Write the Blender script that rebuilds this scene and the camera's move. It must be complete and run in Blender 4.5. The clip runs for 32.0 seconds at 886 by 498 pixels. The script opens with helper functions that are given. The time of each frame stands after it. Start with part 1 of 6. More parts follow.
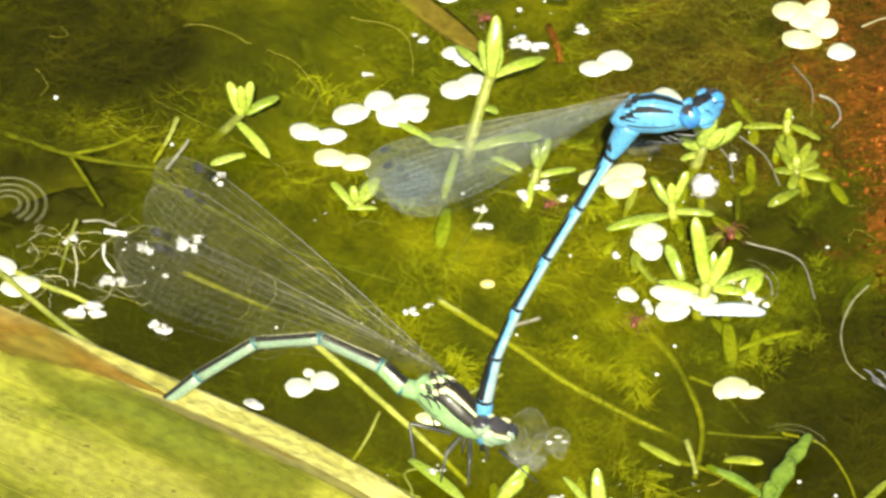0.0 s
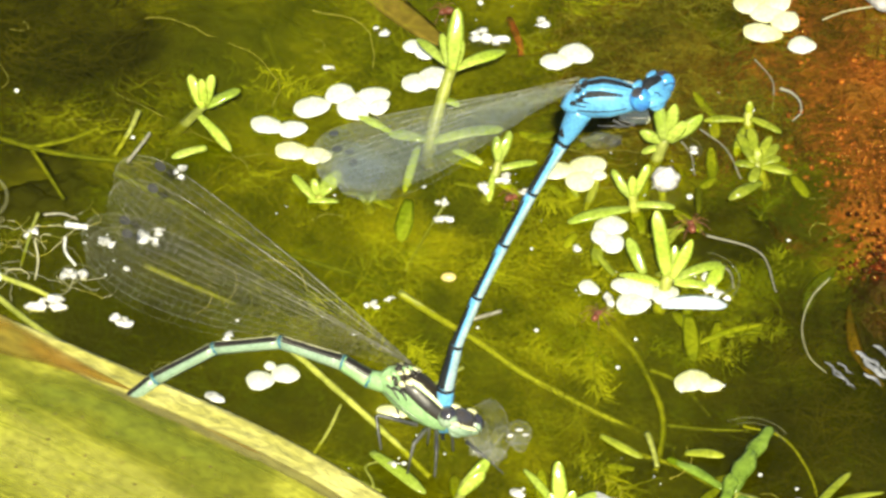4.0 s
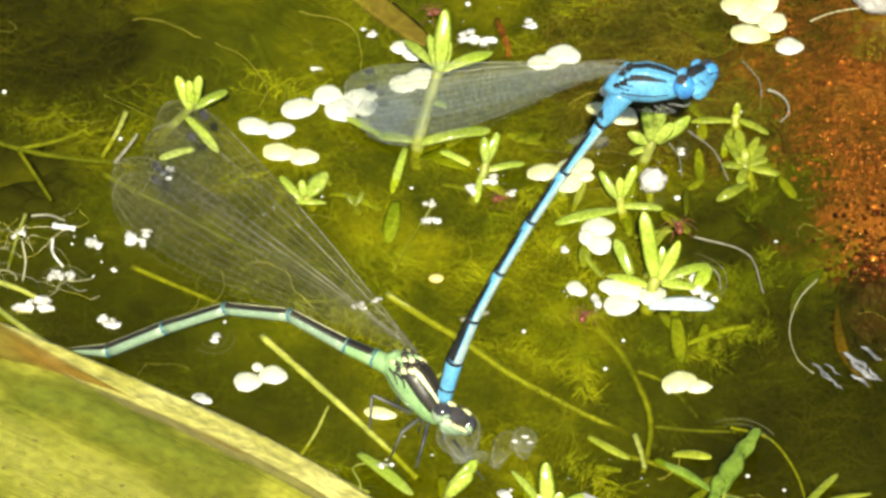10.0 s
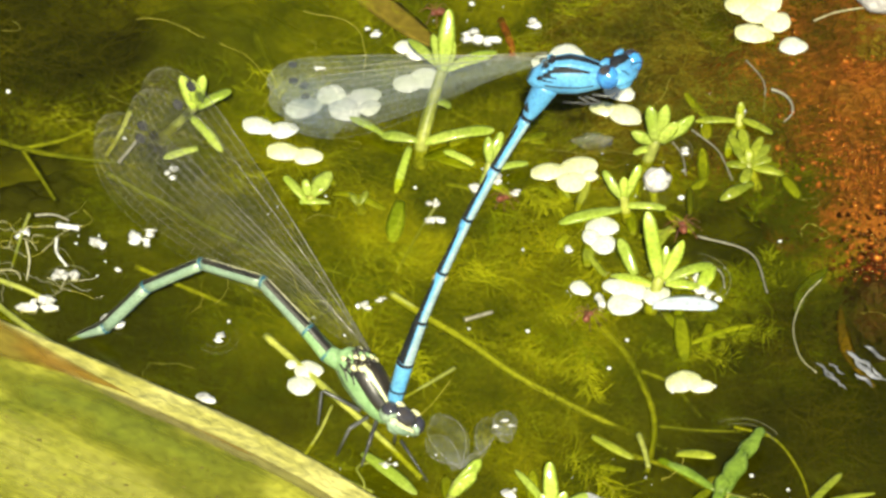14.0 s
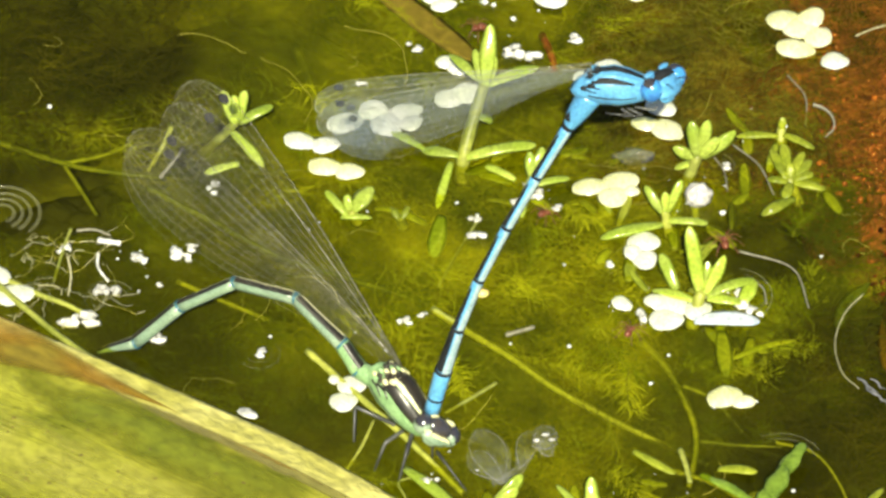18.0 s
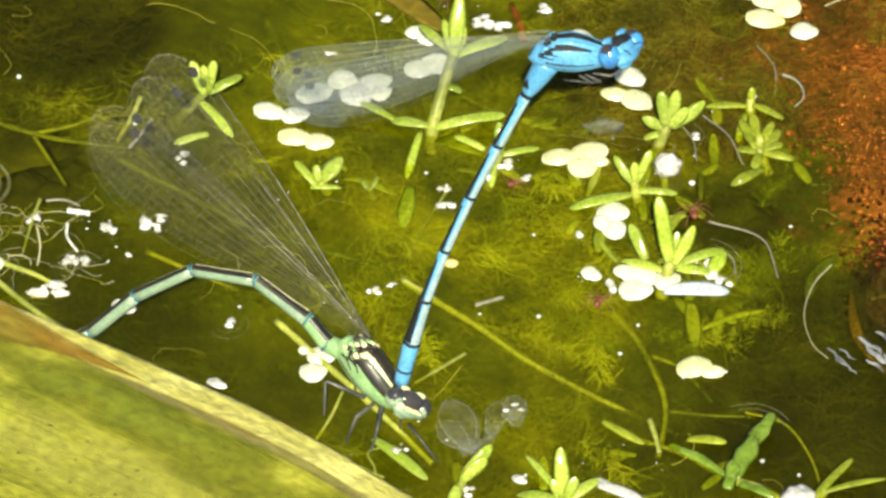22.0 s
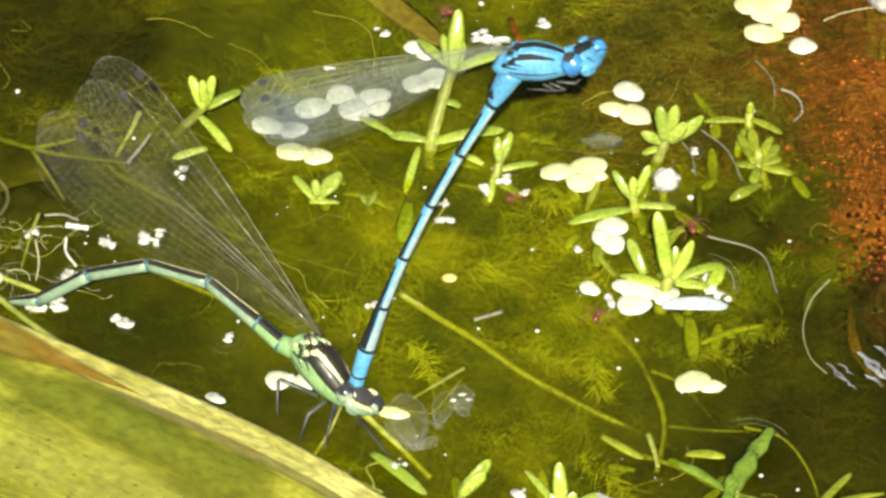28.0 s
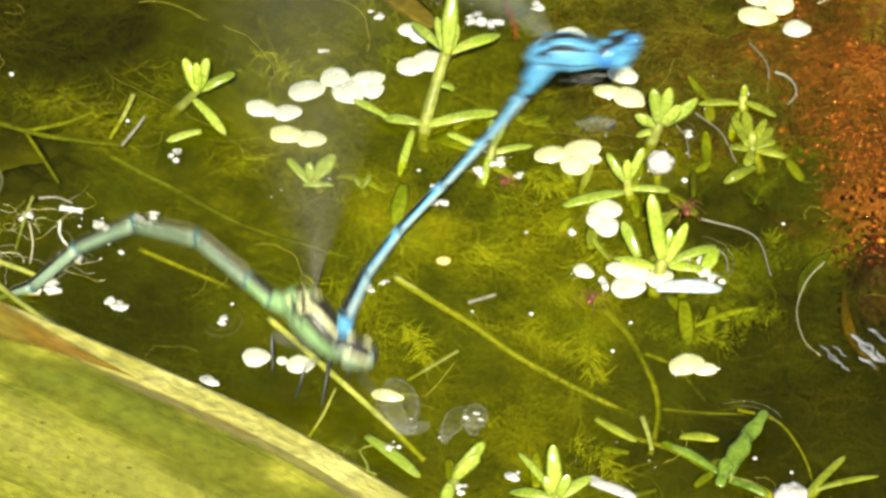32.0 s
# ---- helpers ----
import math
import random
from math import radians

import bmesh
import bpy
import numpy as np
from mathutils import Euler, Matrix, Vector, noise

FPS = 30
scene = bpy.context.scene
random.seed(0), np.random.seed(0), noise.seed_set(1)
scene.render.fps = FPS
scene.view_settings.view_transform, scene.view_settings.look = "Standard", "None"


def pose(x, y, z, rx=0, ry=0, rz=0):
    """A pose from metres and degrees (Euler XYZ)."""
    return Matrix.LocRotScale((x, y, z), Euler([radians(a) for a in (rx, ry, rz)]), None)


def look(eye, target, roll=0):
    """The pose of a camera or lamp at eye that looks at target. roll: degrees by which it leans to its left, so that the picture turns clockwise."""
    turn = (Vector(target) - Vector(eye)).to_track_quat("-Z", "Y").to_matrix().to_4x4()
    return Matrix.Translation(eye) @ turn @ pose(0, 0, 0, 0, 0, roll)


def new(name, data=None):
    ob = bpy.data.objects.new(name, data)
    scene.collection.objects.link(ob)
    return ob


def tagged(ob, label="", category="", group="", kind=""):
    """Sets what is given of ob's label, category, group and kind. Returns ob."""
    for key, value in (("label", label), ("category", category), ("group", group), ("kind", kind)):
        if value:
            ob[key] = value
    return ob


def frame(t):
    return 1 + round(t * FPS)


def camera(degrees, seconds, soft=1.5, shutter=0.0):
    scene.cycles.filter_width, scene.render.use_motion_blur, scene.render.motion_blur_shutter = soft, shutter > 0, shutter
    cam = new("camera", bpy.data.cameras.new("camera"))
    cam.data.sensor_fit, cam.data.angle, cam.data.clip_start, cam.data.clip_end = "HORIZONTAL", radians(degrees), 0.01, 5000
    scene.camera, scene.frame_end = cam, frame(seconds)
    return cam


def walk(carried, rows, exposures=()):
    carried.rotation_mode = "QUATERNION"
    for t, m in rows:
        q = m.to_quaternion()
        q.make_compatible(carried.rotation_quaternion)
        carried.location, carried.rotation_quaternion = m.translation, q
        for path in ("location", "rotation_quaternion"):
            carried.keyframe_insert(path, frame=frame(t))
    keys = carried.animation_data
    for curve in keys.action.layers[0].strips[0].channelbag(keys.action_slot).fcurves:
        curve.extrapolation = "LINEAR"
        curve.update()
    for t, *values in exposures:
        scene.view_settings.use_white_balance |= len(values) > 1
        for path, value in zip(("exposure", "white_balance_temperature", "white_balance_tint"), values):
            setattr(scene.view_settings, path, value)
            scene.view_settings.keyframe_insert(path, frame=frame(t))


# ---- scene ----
# A tandem pair of damselflies over the surface of a small pond, seen through a long lens. Sizes below are in millimetres.
MM = 0.001
cam = camera(6.0, 32.0, soft=2.9, shutter=0.7)
EYE_DIST = 620 * MM
BASE_VIEW = look((0, -EYE_DIST * math.sqrt(0.5), EYE_DIST * math.sqrt(0.5)), (0, 0, 0))


def aim(pan, tilt):
    """The hand-held view, turned a little from its base direction, in degrees."""
    return BASE_VIEW @ pose(0, 0, 0, tilt, pan, 0)


walk(cam, [(t, aim(pan, tilt)) for t, pan, tilt in (
    (0, 0.3225, -0.0879),
    (0.5, 0.4397, -0.0205),
    (1, 0.4192, 0.0000),
    (1.5, 0.4046, 0.0057),
    (2, 0.3842, 0.0057),
    (2.5, 0.3987, 0.0057),
    (3, 0.3049, -0.1231),
    (3.5, 0.1701, -0.1848),
    (4, 0.0586, -0.1348),
    (4.5, -0.0147, -0.2053),
    (6.5, 0.0791, -0.1582),
    (7, 0.1408, -0.2758),
    (7.5, 0.1524, -0.2934),
    (8, 0.0820, -0.1643),
    (8.5, 0.0029, -0.0647),
    (9, 0.0000, 0.0000),
    (9.5, -0.0295, 0.0029),
    (10, -0.0262, -0.1262),
    (10.5, 0.0000, -0.1877),
    (11, 0.0352, -0.1995),
    (11.5, 0.0586, -0.1995),
    (12, 0.0352, -0.1758),
    (12.5, 0.0467, -0.2873),
    (13, 0.0352, -0.3286),
    (13.5, 0.0000, -0.2168),
    (14, 0.0000, -0.1291),
    (14.5, 0.0467, -0.0471),
    (16.5, 0.2258, -0.1848),
    (17, 0.2758, -0.1995),
    (17.5, 0.2786, -0.2319),
    (18, 0.2813, -0.0264),
    (18.5, 0.4046, 0.0147),
    (19, 0.3987, 0.0705),
    (19.5, 0.3635, 0.0910),
    (20, 0.2991, 0.0086),
    (20.5, 0.2315, 0.0291),
    (21, 0.1819, -0.0295),
    (21.5, 0.1319, -0.1848),
    (22, 0.0733, -0.2288),
    (22.5, 0.0291, -0.2524),
    (23, 0.0000, -0.2729),
    (23.5, 0.0234, -0.3167),
    (24, 0.0291, -0.3286),
    (24.5, 0.0733, -0.1672),
    (25, 0.1465, -0.0967),
    (25.5, 0.1611, -0.0119),
    (27.5, 0.0469, -0.1524),
    (28, 0.0643, -0.1291),
    (28.5, 0.1053, -0.1379),
    (29, 0.1115, -0.0996),
    (29.5, 0.0676, -0.0295),
    (30, 0.0643, 0.0410),
    (30.5, 0.0938, 0.0439),
    (31, 0.0996, -0.0469),
    (31.5, 0.0529, -0.1409),
    (32, 0.0234, -0.2463),
)], [(0, 1.02), (2, 1.0), (4, 0.96), (7, 0.88), (9, 0.85), (13, 0.83), (20, 0.81), (25, 0.79), (30, 0.78), (32, 0.81)])

# ---- light ----
SUN_FROM = Vector((0.004, -0.70, 0.72)).normalized()
world = bpy.data.worlds.new("daylight")
scene.world = world
world.use_nodes = True
sky = world.node_tree.nodes.new("ShaderNodeTexSky")
sky.sky_type, sky.sun_disc = "NISHITA", False
sky.sun_elevation = math.asin(SUN_FROM.z)
sky.sun_rotation = math.atan2(SUN_FROM.x, SUN_FROM.y)
back = world.node_tree.nodes["Background"]
back.inputs["Strength"].default_value = 0.05
world.node_tree.links.new(sky.outputs["Color"], back.inputs["Color"])
sun = new("sun", bpy.data.lights.new("sun", "SUN"))
sun.data.energy, sun.data.angle, sun.data.color = 4.8, radians(0.6), (1.0, 0.95, 0.69)
sun.matrix_world = look(SUN_FROM * 3, (0, 0, 0))


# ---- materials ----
# patches darkened to a mud colour, with shade painted in by the female: centre, radius and how far
DARK_PATCHES = [(-30.83, 24.15, 13, 1.0), (30.19, -20.55, 17, 0.94), (22.95, -11.51, 7, 0.55), (28.8, -9.5, 8, 0.96), (-22.29, -9.79, 7, 0.92), (-13.58, -16.34, 8, 0.86), (-27.84, -2.86, 8, 0.85), (-18.83, 0.65, 6, 0.7), (20.17, 1.23, 5, 1.0), (19.35, 21.07, 4, 1.0), (-34, 6.0, 8, 1.0), (1.5, -15.5, 6, 0.35), (9, -20, 6, 0.2), (-2, -25, 5, 0.5), (13, 10, 4, 0.5), (25.5, 1.0, 5, 0.8), (27.5, 4.5, 4, 0.8)]


def dark_share(nt, coord):
    """How far a place lies in one of the patches of dark mud and painted shade, with a ragged edge: 0 outside, 1
    inside.
    """
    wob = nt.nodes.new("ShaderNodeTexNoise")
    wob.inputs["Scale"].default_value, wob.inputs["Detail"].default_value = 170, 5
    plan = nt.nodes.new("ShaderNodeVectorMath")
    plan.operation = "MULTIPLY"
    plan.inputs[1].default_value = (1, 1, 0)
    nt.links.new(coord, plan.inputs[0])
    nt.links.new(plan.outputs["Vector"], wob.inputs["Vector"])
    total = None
    for cx, cy, r, share in DARK_PATCHES:
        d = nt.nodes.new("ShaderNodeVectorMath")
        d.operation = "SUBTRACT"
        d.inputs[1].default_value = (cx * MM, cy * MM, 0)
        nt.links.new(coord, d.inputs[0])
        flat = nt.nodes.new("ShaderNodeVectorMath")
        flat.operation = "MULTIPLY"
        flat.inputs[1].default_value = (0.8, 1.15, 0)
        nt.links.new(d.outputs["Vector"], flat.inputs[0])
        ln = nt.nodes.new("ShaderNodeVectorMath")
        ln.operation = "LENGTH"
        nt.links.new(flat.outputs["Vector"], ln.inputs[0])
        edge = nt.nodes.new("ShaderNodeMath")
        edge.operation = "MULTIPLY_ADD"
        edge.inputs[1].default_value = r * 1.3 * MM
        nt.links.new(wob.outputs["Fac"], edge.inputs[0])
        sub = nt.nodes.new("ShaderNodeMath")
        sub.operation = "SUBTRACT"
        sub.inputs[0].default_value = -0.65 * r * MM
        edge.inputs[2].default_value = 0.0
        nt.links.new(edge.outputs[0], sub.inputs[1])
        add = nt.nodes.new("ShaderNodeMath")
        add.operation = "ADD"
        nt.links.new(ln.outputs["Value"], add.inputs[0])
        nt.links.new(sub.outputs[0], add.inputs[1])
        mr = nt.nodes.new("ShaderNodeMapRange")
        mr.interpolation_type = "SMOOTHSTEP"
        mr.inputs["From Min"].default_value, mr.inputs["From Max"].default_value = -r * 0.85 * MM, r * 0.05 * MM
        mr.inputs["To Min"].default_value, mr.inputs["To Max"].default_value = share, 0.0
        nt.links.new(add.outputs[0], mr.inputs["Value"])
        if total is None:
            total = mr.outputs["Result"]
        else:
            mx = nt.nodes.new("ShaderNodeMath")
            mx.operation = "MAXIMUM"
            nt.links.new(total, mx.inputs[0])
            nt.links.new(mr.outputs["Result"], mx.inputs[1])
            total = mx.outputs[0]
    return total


def ramp_between(nt, fac, a, b, lo=0.35, hi=0.65):
    r = nt.nodes.new("ShaderNodeValToRGB")
    r.color_ramp.elements[0].position, r.color_ramp.elements[1].position = lo, hi
    r.color_ramp.elements[0].color, r.color_ramp.elements[1].color = (*a, 1), (*b, 1)
    nt.links.new(fac, r.inputs["Fac"])
    return r.outputs["Color"]


def mat(name, base, alt=None, rough=0.5, scale=500.0, fine=4000.0, bump=0.3, depth=0.00005, metal=0.0, through_light=0.0,
        stretch=None, lean=0.0, vary=0.0, spec=0.5, island=0.0, see=0.0, cloud=0.02, coat=0.0, mud=False, fade=False):
    """A surface with coarse and fine variation. through_light: how much light a thin leaf lets through; see: how clear it is; fade: thins out towards the edges of a band."""
    m = bpy.data.materials.new(name)
    m.use_nodes = True
    nt = m.node_tree
    bsdf, out = nt.nodes["Principled BSDF"], nt.nodes["Material Output"]
    tc = nt.nodes.new("ShaderNodeTexCoord")
    coord = tc.outputs["Object"]
    if stretch:
        mp = nt.nodes.new("ShaderNodeMapping")
        mp.vector_type = "TEXTURE"
        mp.inputs["Scale"].default_value = stretch
        mp.inputs["Rotation"].default_value = (0, 0, radians(lean))
        nt.links.new(coord, mp.inputs["Vector"])
        coord = mp.outputs["Vector"]
    big, small = nt.nodes.new("ShaderNodeTexNoise"), nt.nodes.new("ShaderNodeTexNoise")
    big.inputs["Scale"].default_value, big.inputs["Detail"].default_value = scale, 4
    small.inputs["Scale"].default_value, small.inputs["Detail"].default_value = fine, 3
    for n in (big, small):
        nt.links.new(coord, n.inputs["Vector"])
    alt = alt or tuple(c * 0.7 for c in base)
    col = ramp_between(nt, big.outputs["Fac"], alt, base)
    grain = ramp_between(nt, small.outputs["Fac"], (0.72,) * 3, (1.2,) * 3, 0.3, 0.7)
    mul = nt.nodes.new("ShaderNodeMix")
    mul.data_type, mul.blend_type = "RGBA", "MULTIPLY"
    mul.inputs["Factor"].default_value = 1.0
    nt.links.new(col, mul.inputs["A"])
    nt.links.new(grain, mul.inputs["B"])
    col = mul.outputs["Result"]
    if vary or island:
        if island:
            src = nt.nodes.new("ShaderNodeNewGeometry").outputs["Random Per Island"]
        else:
            src = nt.nodes.new("ShaderNodeObjectInfo").outputs["Random"]
        amount = vary or island
        hv = ramp_between(nt, src, (1 - amount,) * 3, (1 + amount * 0.8, 1 + amount * 0.6, 1.0), 0.0, 1.0)
        m2 = nt.nodes.new("ShaderNodeMix")
        m2.data_type, m2.blend_type = "RGBA", "MULTIPLY"
        m2.inputs["Factor"].default_value = 1.0
        nt.links.new(col, m2.inputs["A"])
        nt.links.new(hv, m2.inputs["B"])
        col = m2.outputs["Result"]
    share = dark_share(nt, tc.outputs["Object"]) if mud else None
    # mud and the painted shade under the female share this dark colour
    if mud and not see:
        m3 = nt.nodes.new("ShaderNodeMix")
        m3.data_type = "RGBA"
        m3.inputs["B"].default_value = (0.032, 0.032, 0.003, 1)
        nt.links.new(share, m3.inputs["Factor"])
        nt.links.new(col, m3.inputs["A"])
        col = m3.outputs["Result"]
    nt.links.new(col, bsdf.inputs["Base Color"])
    bsdf.inputs["Roughness"].default_value = rough
    bsdf.inputs["Metallic"].default_value = metal
    bsdf.inputs["Specular IOR Level"].default_value = spec
    bsdf.inputs["Coat Weight"].default_value = coat
    bsdf.inputs["Coat Roughness"].default_value = 0.12
    bp = nt.nodes.new("ShaderNodeBump")
    bp.inputs["Strength"].default_value, bp.inputs["Distance"].default_value = bump, depth
    nt.links.new(small.outputs["Fac"], bp.inputs["Height"])
    nt.links.new(bp.outputs["Normal"], bsdf.inputs["Normal"])
    shader = bsdf.outputs["BSDF"]
    if through_light:
        tl = nt.nodes.new("ShaderNodeBsdfTranslucent")
        nt.links.new(col, tl.inputs["Color"])
        mx = nt.nodes.new("ShaderNodeMixShader")
        mx.inputs["Fac"].default_value = through_light
        nt.links.new(shader, mx.inputs[1])
        nt.links.new(tl.outputs["BSDF"], mx.inputs[2])
        shader = mx.outputs["Shader"]
    if see:
        tr = nt.nodes.new("ShaderNodeBsdfTransparent")
        mx = nt.nodes.new("ShaderNodeMixShader")
        film = nt.nodes.new("ShaderNodeMapRange")
        film.inputs["From Min"].default_value, film.inputs["From Max"].default_value = 0.3, 0.7
        film.inputs["To Min"].default_value, film.inputs["To Max"].default_value = see - cloud, min(1.0, see + cloud)
        nt.links.new(big.outputs["Fac"], film.inputs["Value"])
        clear = film.outputs["Result"]
        if mud:
            mxm = nt.nodes.new("ShaderNodeMath")
            mxm.operation = "MAXIMUM"
            nt.links.new(clear, mxm.inputs[0])
            nt.links.new(share, mxm.inputs[1])
            clear = mxm.outputs[0]
        if fade:
            at = nt.nodes.new("ShaderNodeAttribute")
            at.attribute_name = "blend"
            solid = nt.nodes.new("ShaderNodeMath")
            solid.operation = "SUBTRACT"
            solid.inputs[0].default_value = 1.0
            nt.links.new(clear, solid.inputs[1])
            soft = nt.nodes.new("ShaderNodeMath")
            soft.operation = "MULTIPLY"
            nt.links.new(solid.outputs[0], soft.inputs[0])
            nt.links.new(at.outputs["Fac"], soft.inputs[1])
            inv = nt.nodes.new("ShaderNodeMath")
            inv.operation = "SUBTRACT"
            inv.inputs[0].default_value = 1.0
            nt.links.new(soft.outputs[0], inv.inputs[1])
            clear = inv.outputs[0]
        nt.links.new(clear, mx.inputs["Fac"])
        nt.links.new(shader, mx.inputs[1])
        nt.links.new(tr.outputs["BSDF"], mx.inputs[2])
        shader = mx.outputs["Shader"]
    nt.links.new(shader, out.inputs["Surface"])
    return m


def water_material():
    """Clear, faintly yellow-green water: what lies below shows through, the sky is mirrored on it."""
    m = bpy.data.materials.new("pond water")
    m.use_nodes = True
    nt = m.node_tree
    out = nt.nodes["Material Output"]
    nt.nodes.remove(nt.nodes["Principled BSDF"])
    tc = nt.nodes.new("ShaderNodeTexCoord")
    ripple = nt.nodes.new("ShaderNodeTexNoise")
    ripple.inputs["Scale"].default_value, ripple.inputs["Detail"].default_value = 130, 3
    nt.links.new(tc.outputs["Object"], ripple.inputs["Vector"])
    bp = nt.nodes.new("ShaderNodeBump")
    bp.inputs["Strength"].default_value, bp.inputs["Distance"].default_value = 0.35, 0.0006
    nt.links.new(ripple.outputs["Fac"], bp.inputs["Height"])
    clear, gloss = nt.nodes.new("ShaderNodeBsdfTransparent"), nt.nodes.new("ShaderNodeBsdfGlossy")
    clear.inputs["Color"].default_value = (0.915, 0.905, 0.37, 1)
    gloss.inputs["Roughness"].default_value = 0.02
    fr = nt.nodes.new("ShaderNodeFresnel")
    fr.inputs["IOR"].default_value = 1.33
    mx = nt.nodes.new("ShaderNodeMixShader")
    for n in (gloss, fr):
        nt.links.new(bp.outputs["Normal"], n.inputs["Normal"])
    nt.links.new(fr.outputs["Fac"], mx.inputs["Fac"])
    nt.links.new(clear.outputs["BSDF"], mx.inputs[1])
    nt.links.new(gloss.outputs["BSDF"], mx.inputs[2])
    nt.links.new(mx.outputs["Shader"], out.inputs["Surface"])
    return m


WATER = water_material()
DIAGONAL = (2.4, 0.8, 1.0)
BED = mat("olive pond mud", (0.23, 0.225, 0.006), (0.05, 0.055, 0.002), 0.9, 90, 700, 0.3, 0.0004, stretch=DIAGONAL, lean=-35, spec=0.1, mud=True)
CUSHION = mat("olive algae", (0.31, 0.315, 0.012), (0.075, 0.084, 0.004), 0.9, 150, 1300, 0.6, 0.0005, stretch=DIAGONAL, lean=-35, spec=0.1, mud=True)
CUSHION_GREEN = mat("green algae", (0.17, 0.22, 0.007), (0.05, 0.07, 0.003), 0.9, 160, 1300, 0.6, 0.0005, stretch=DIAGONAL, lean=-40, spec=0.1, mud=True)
CUSHION_RED = mat("rust-red algae", (0.35, 0.095, 0.065), (0.18, 0.075, 0.042), 0.7, 300, 1800, 1.0, 0.0008, spec=0.3)
RED_BROWN = mat("red-brown felt", (0.40, 0.125, 0.06), (0.20, 0.09, 0.032), 0.85, 240, 2000, 0.9, 0.0006, spec=0.2)
BROWN = mat("brown silt", (0.36, 0.27, 0.09), (0.18, 0.14, 0.035), 0.85, 150, 1200, 0.4, 0.0004, spec=0.15)
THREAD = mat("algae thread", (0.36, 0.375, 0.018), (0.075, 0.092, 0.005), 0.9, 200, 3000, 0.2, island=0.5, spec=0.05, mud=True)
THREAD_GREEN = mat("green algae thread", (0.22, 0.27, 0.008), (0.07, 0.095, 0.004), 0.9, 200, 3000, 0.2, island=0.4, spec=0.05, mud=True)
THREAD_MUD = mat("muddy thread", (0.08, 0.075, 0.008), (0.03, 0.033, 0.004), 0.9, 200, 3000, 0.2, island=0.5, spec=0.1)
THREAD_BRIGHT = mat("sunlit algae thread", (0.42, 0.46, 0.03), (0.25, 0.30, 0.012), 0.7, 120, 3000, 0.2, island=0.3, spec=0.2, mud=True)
THREAD_DEEP = mat("deep green thread", (0.10, 0.12, 0.005), (0.04, 0.052, 0.002), 0.9, 160, 3000, 0.2, island=0.4, spec=0.05)
THREAD_DARK = mat("dark brown thread", (0.15, 0.095, 0.02), (0.06, 0.045, 0.012), 0.8, 300, 3000, 0.2, island=0.5, spec=0.15)
THREAD_HAIR = mat("grey-olive hair", (0.26, 0.25, 0.09), (0.10, 0.105, 0.035), 0.8, 300, 3000, 0.2, island=0.5, spec=0.15)
THREAD_RED = mat("brownish-red thread", (0.36, 0.13, 0.09), (0.19, 0.085, 0.05), 0.7, 300, 3000, 0.2, island=0.5, spec=0.2)
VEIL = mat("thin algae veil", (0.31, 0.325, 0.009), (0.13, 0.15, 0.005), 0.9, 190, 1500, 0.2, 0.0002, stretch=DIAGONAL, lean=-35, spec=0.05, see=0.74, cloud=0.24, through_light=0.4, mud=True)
THREAD_PALE = mat("pale root thread", (0.62, 0.60, 0.44), (0.42, 0.41, 0.26), 0.35, 300, 3000, 0.2, island=0.4)
STEM = mat("yellow-green stem", (0.42, 0.45, 0.09), (0.24, 0.28, 0.04), 0.45, 350, 3000, 0.3, through_light=0.15, vary=0.3)
STEM_WET = mat("submerged stem", (0.23, 0.255, 0.03), (0.12, 0.145, 0.012), 0.6, 300, 2500, 0.5, vary=0.35, spec=0.2)
LEAF = mat("fresh green leaf", (0.60, 0.71, 0.15), (0.42, 0.56, 0.06), 0.2, 300, 3500, 0.3, through_light=0.4, vary=0.2, coat=0.35)
LEAF_DEEP = mat("deep green leaf", (0.27, 0.41, 0.05), (0.12, 0.21, 0.018), 0.15, 380, 2500, 0.8, 0.0002, through_light=0.25, vary=0.3, coat=0.6)
LEAF_WET = mat("submerged leaf", (0.40, 0.46, 0.04), (0.22, 0.28, 0.016), 0.4, 380, 3000, 0.4, through_light=0.3, vary=0.3)
FROND = mat("pale duckweed", (0.86, 0.86, 0.78), (0.76, 0.79, 0.60), 0.2, 420, 4000, 0.3, through_light=0.2, vary=0.06, coat=0.2)
FROND_YELLOW = mat("yellowing duckweed", (0.92, 0.90, 0.60), (0.80, 0.82, 0.38), 0.2, 420, 4000, 0.25, through_light=0.2, vary=0.1, coat=0.2)
REED = mat("yellow-green reed blade", (0.43, 0.42, 0.045), (0.19, 0.205, 0.014), 0.35, 230, 1600, 0.9, 0.0003, through_light=0.2, stretch=(1.5, 0.9, 1.0), lean=-33, coat=0.15)
REED_RIM = mat("pale straw rim", (0.57, 0.525, 0.17), (0.34, 0.315, 0.06), 0.3, 270, 1500, 1.0, 0.0003, stretch=(1.5, 0.8, 1), lean=-33, coat=0.35)
REED_BROWN = mat("brown dead streak", (0.33, 0.16, 0.012), (0.20, 0.15, 0.014), 0.5, 210, 1200, 0.5, 0.0001, stretch=(1.8, 0.7, 1), lean=-33, see=0.3, cloud=0.6, fade=True)
REED_FLECK = mat("brown fleck", (0.13, 0.085, 0.012), (0.08, 0.06, 0.01), 0.6, 500, 3000, 0.3)
REED_GREY = mat("grey-violet fold", (0.27, 0.22, 0.09), (0.24, 0.22, 0.05), 0.45, 150, 1500, 0.5, 0.0001, stretch=(2.5, 0.7, 1), lean=-33, see=0.5, cloud=0.6, fade=True)
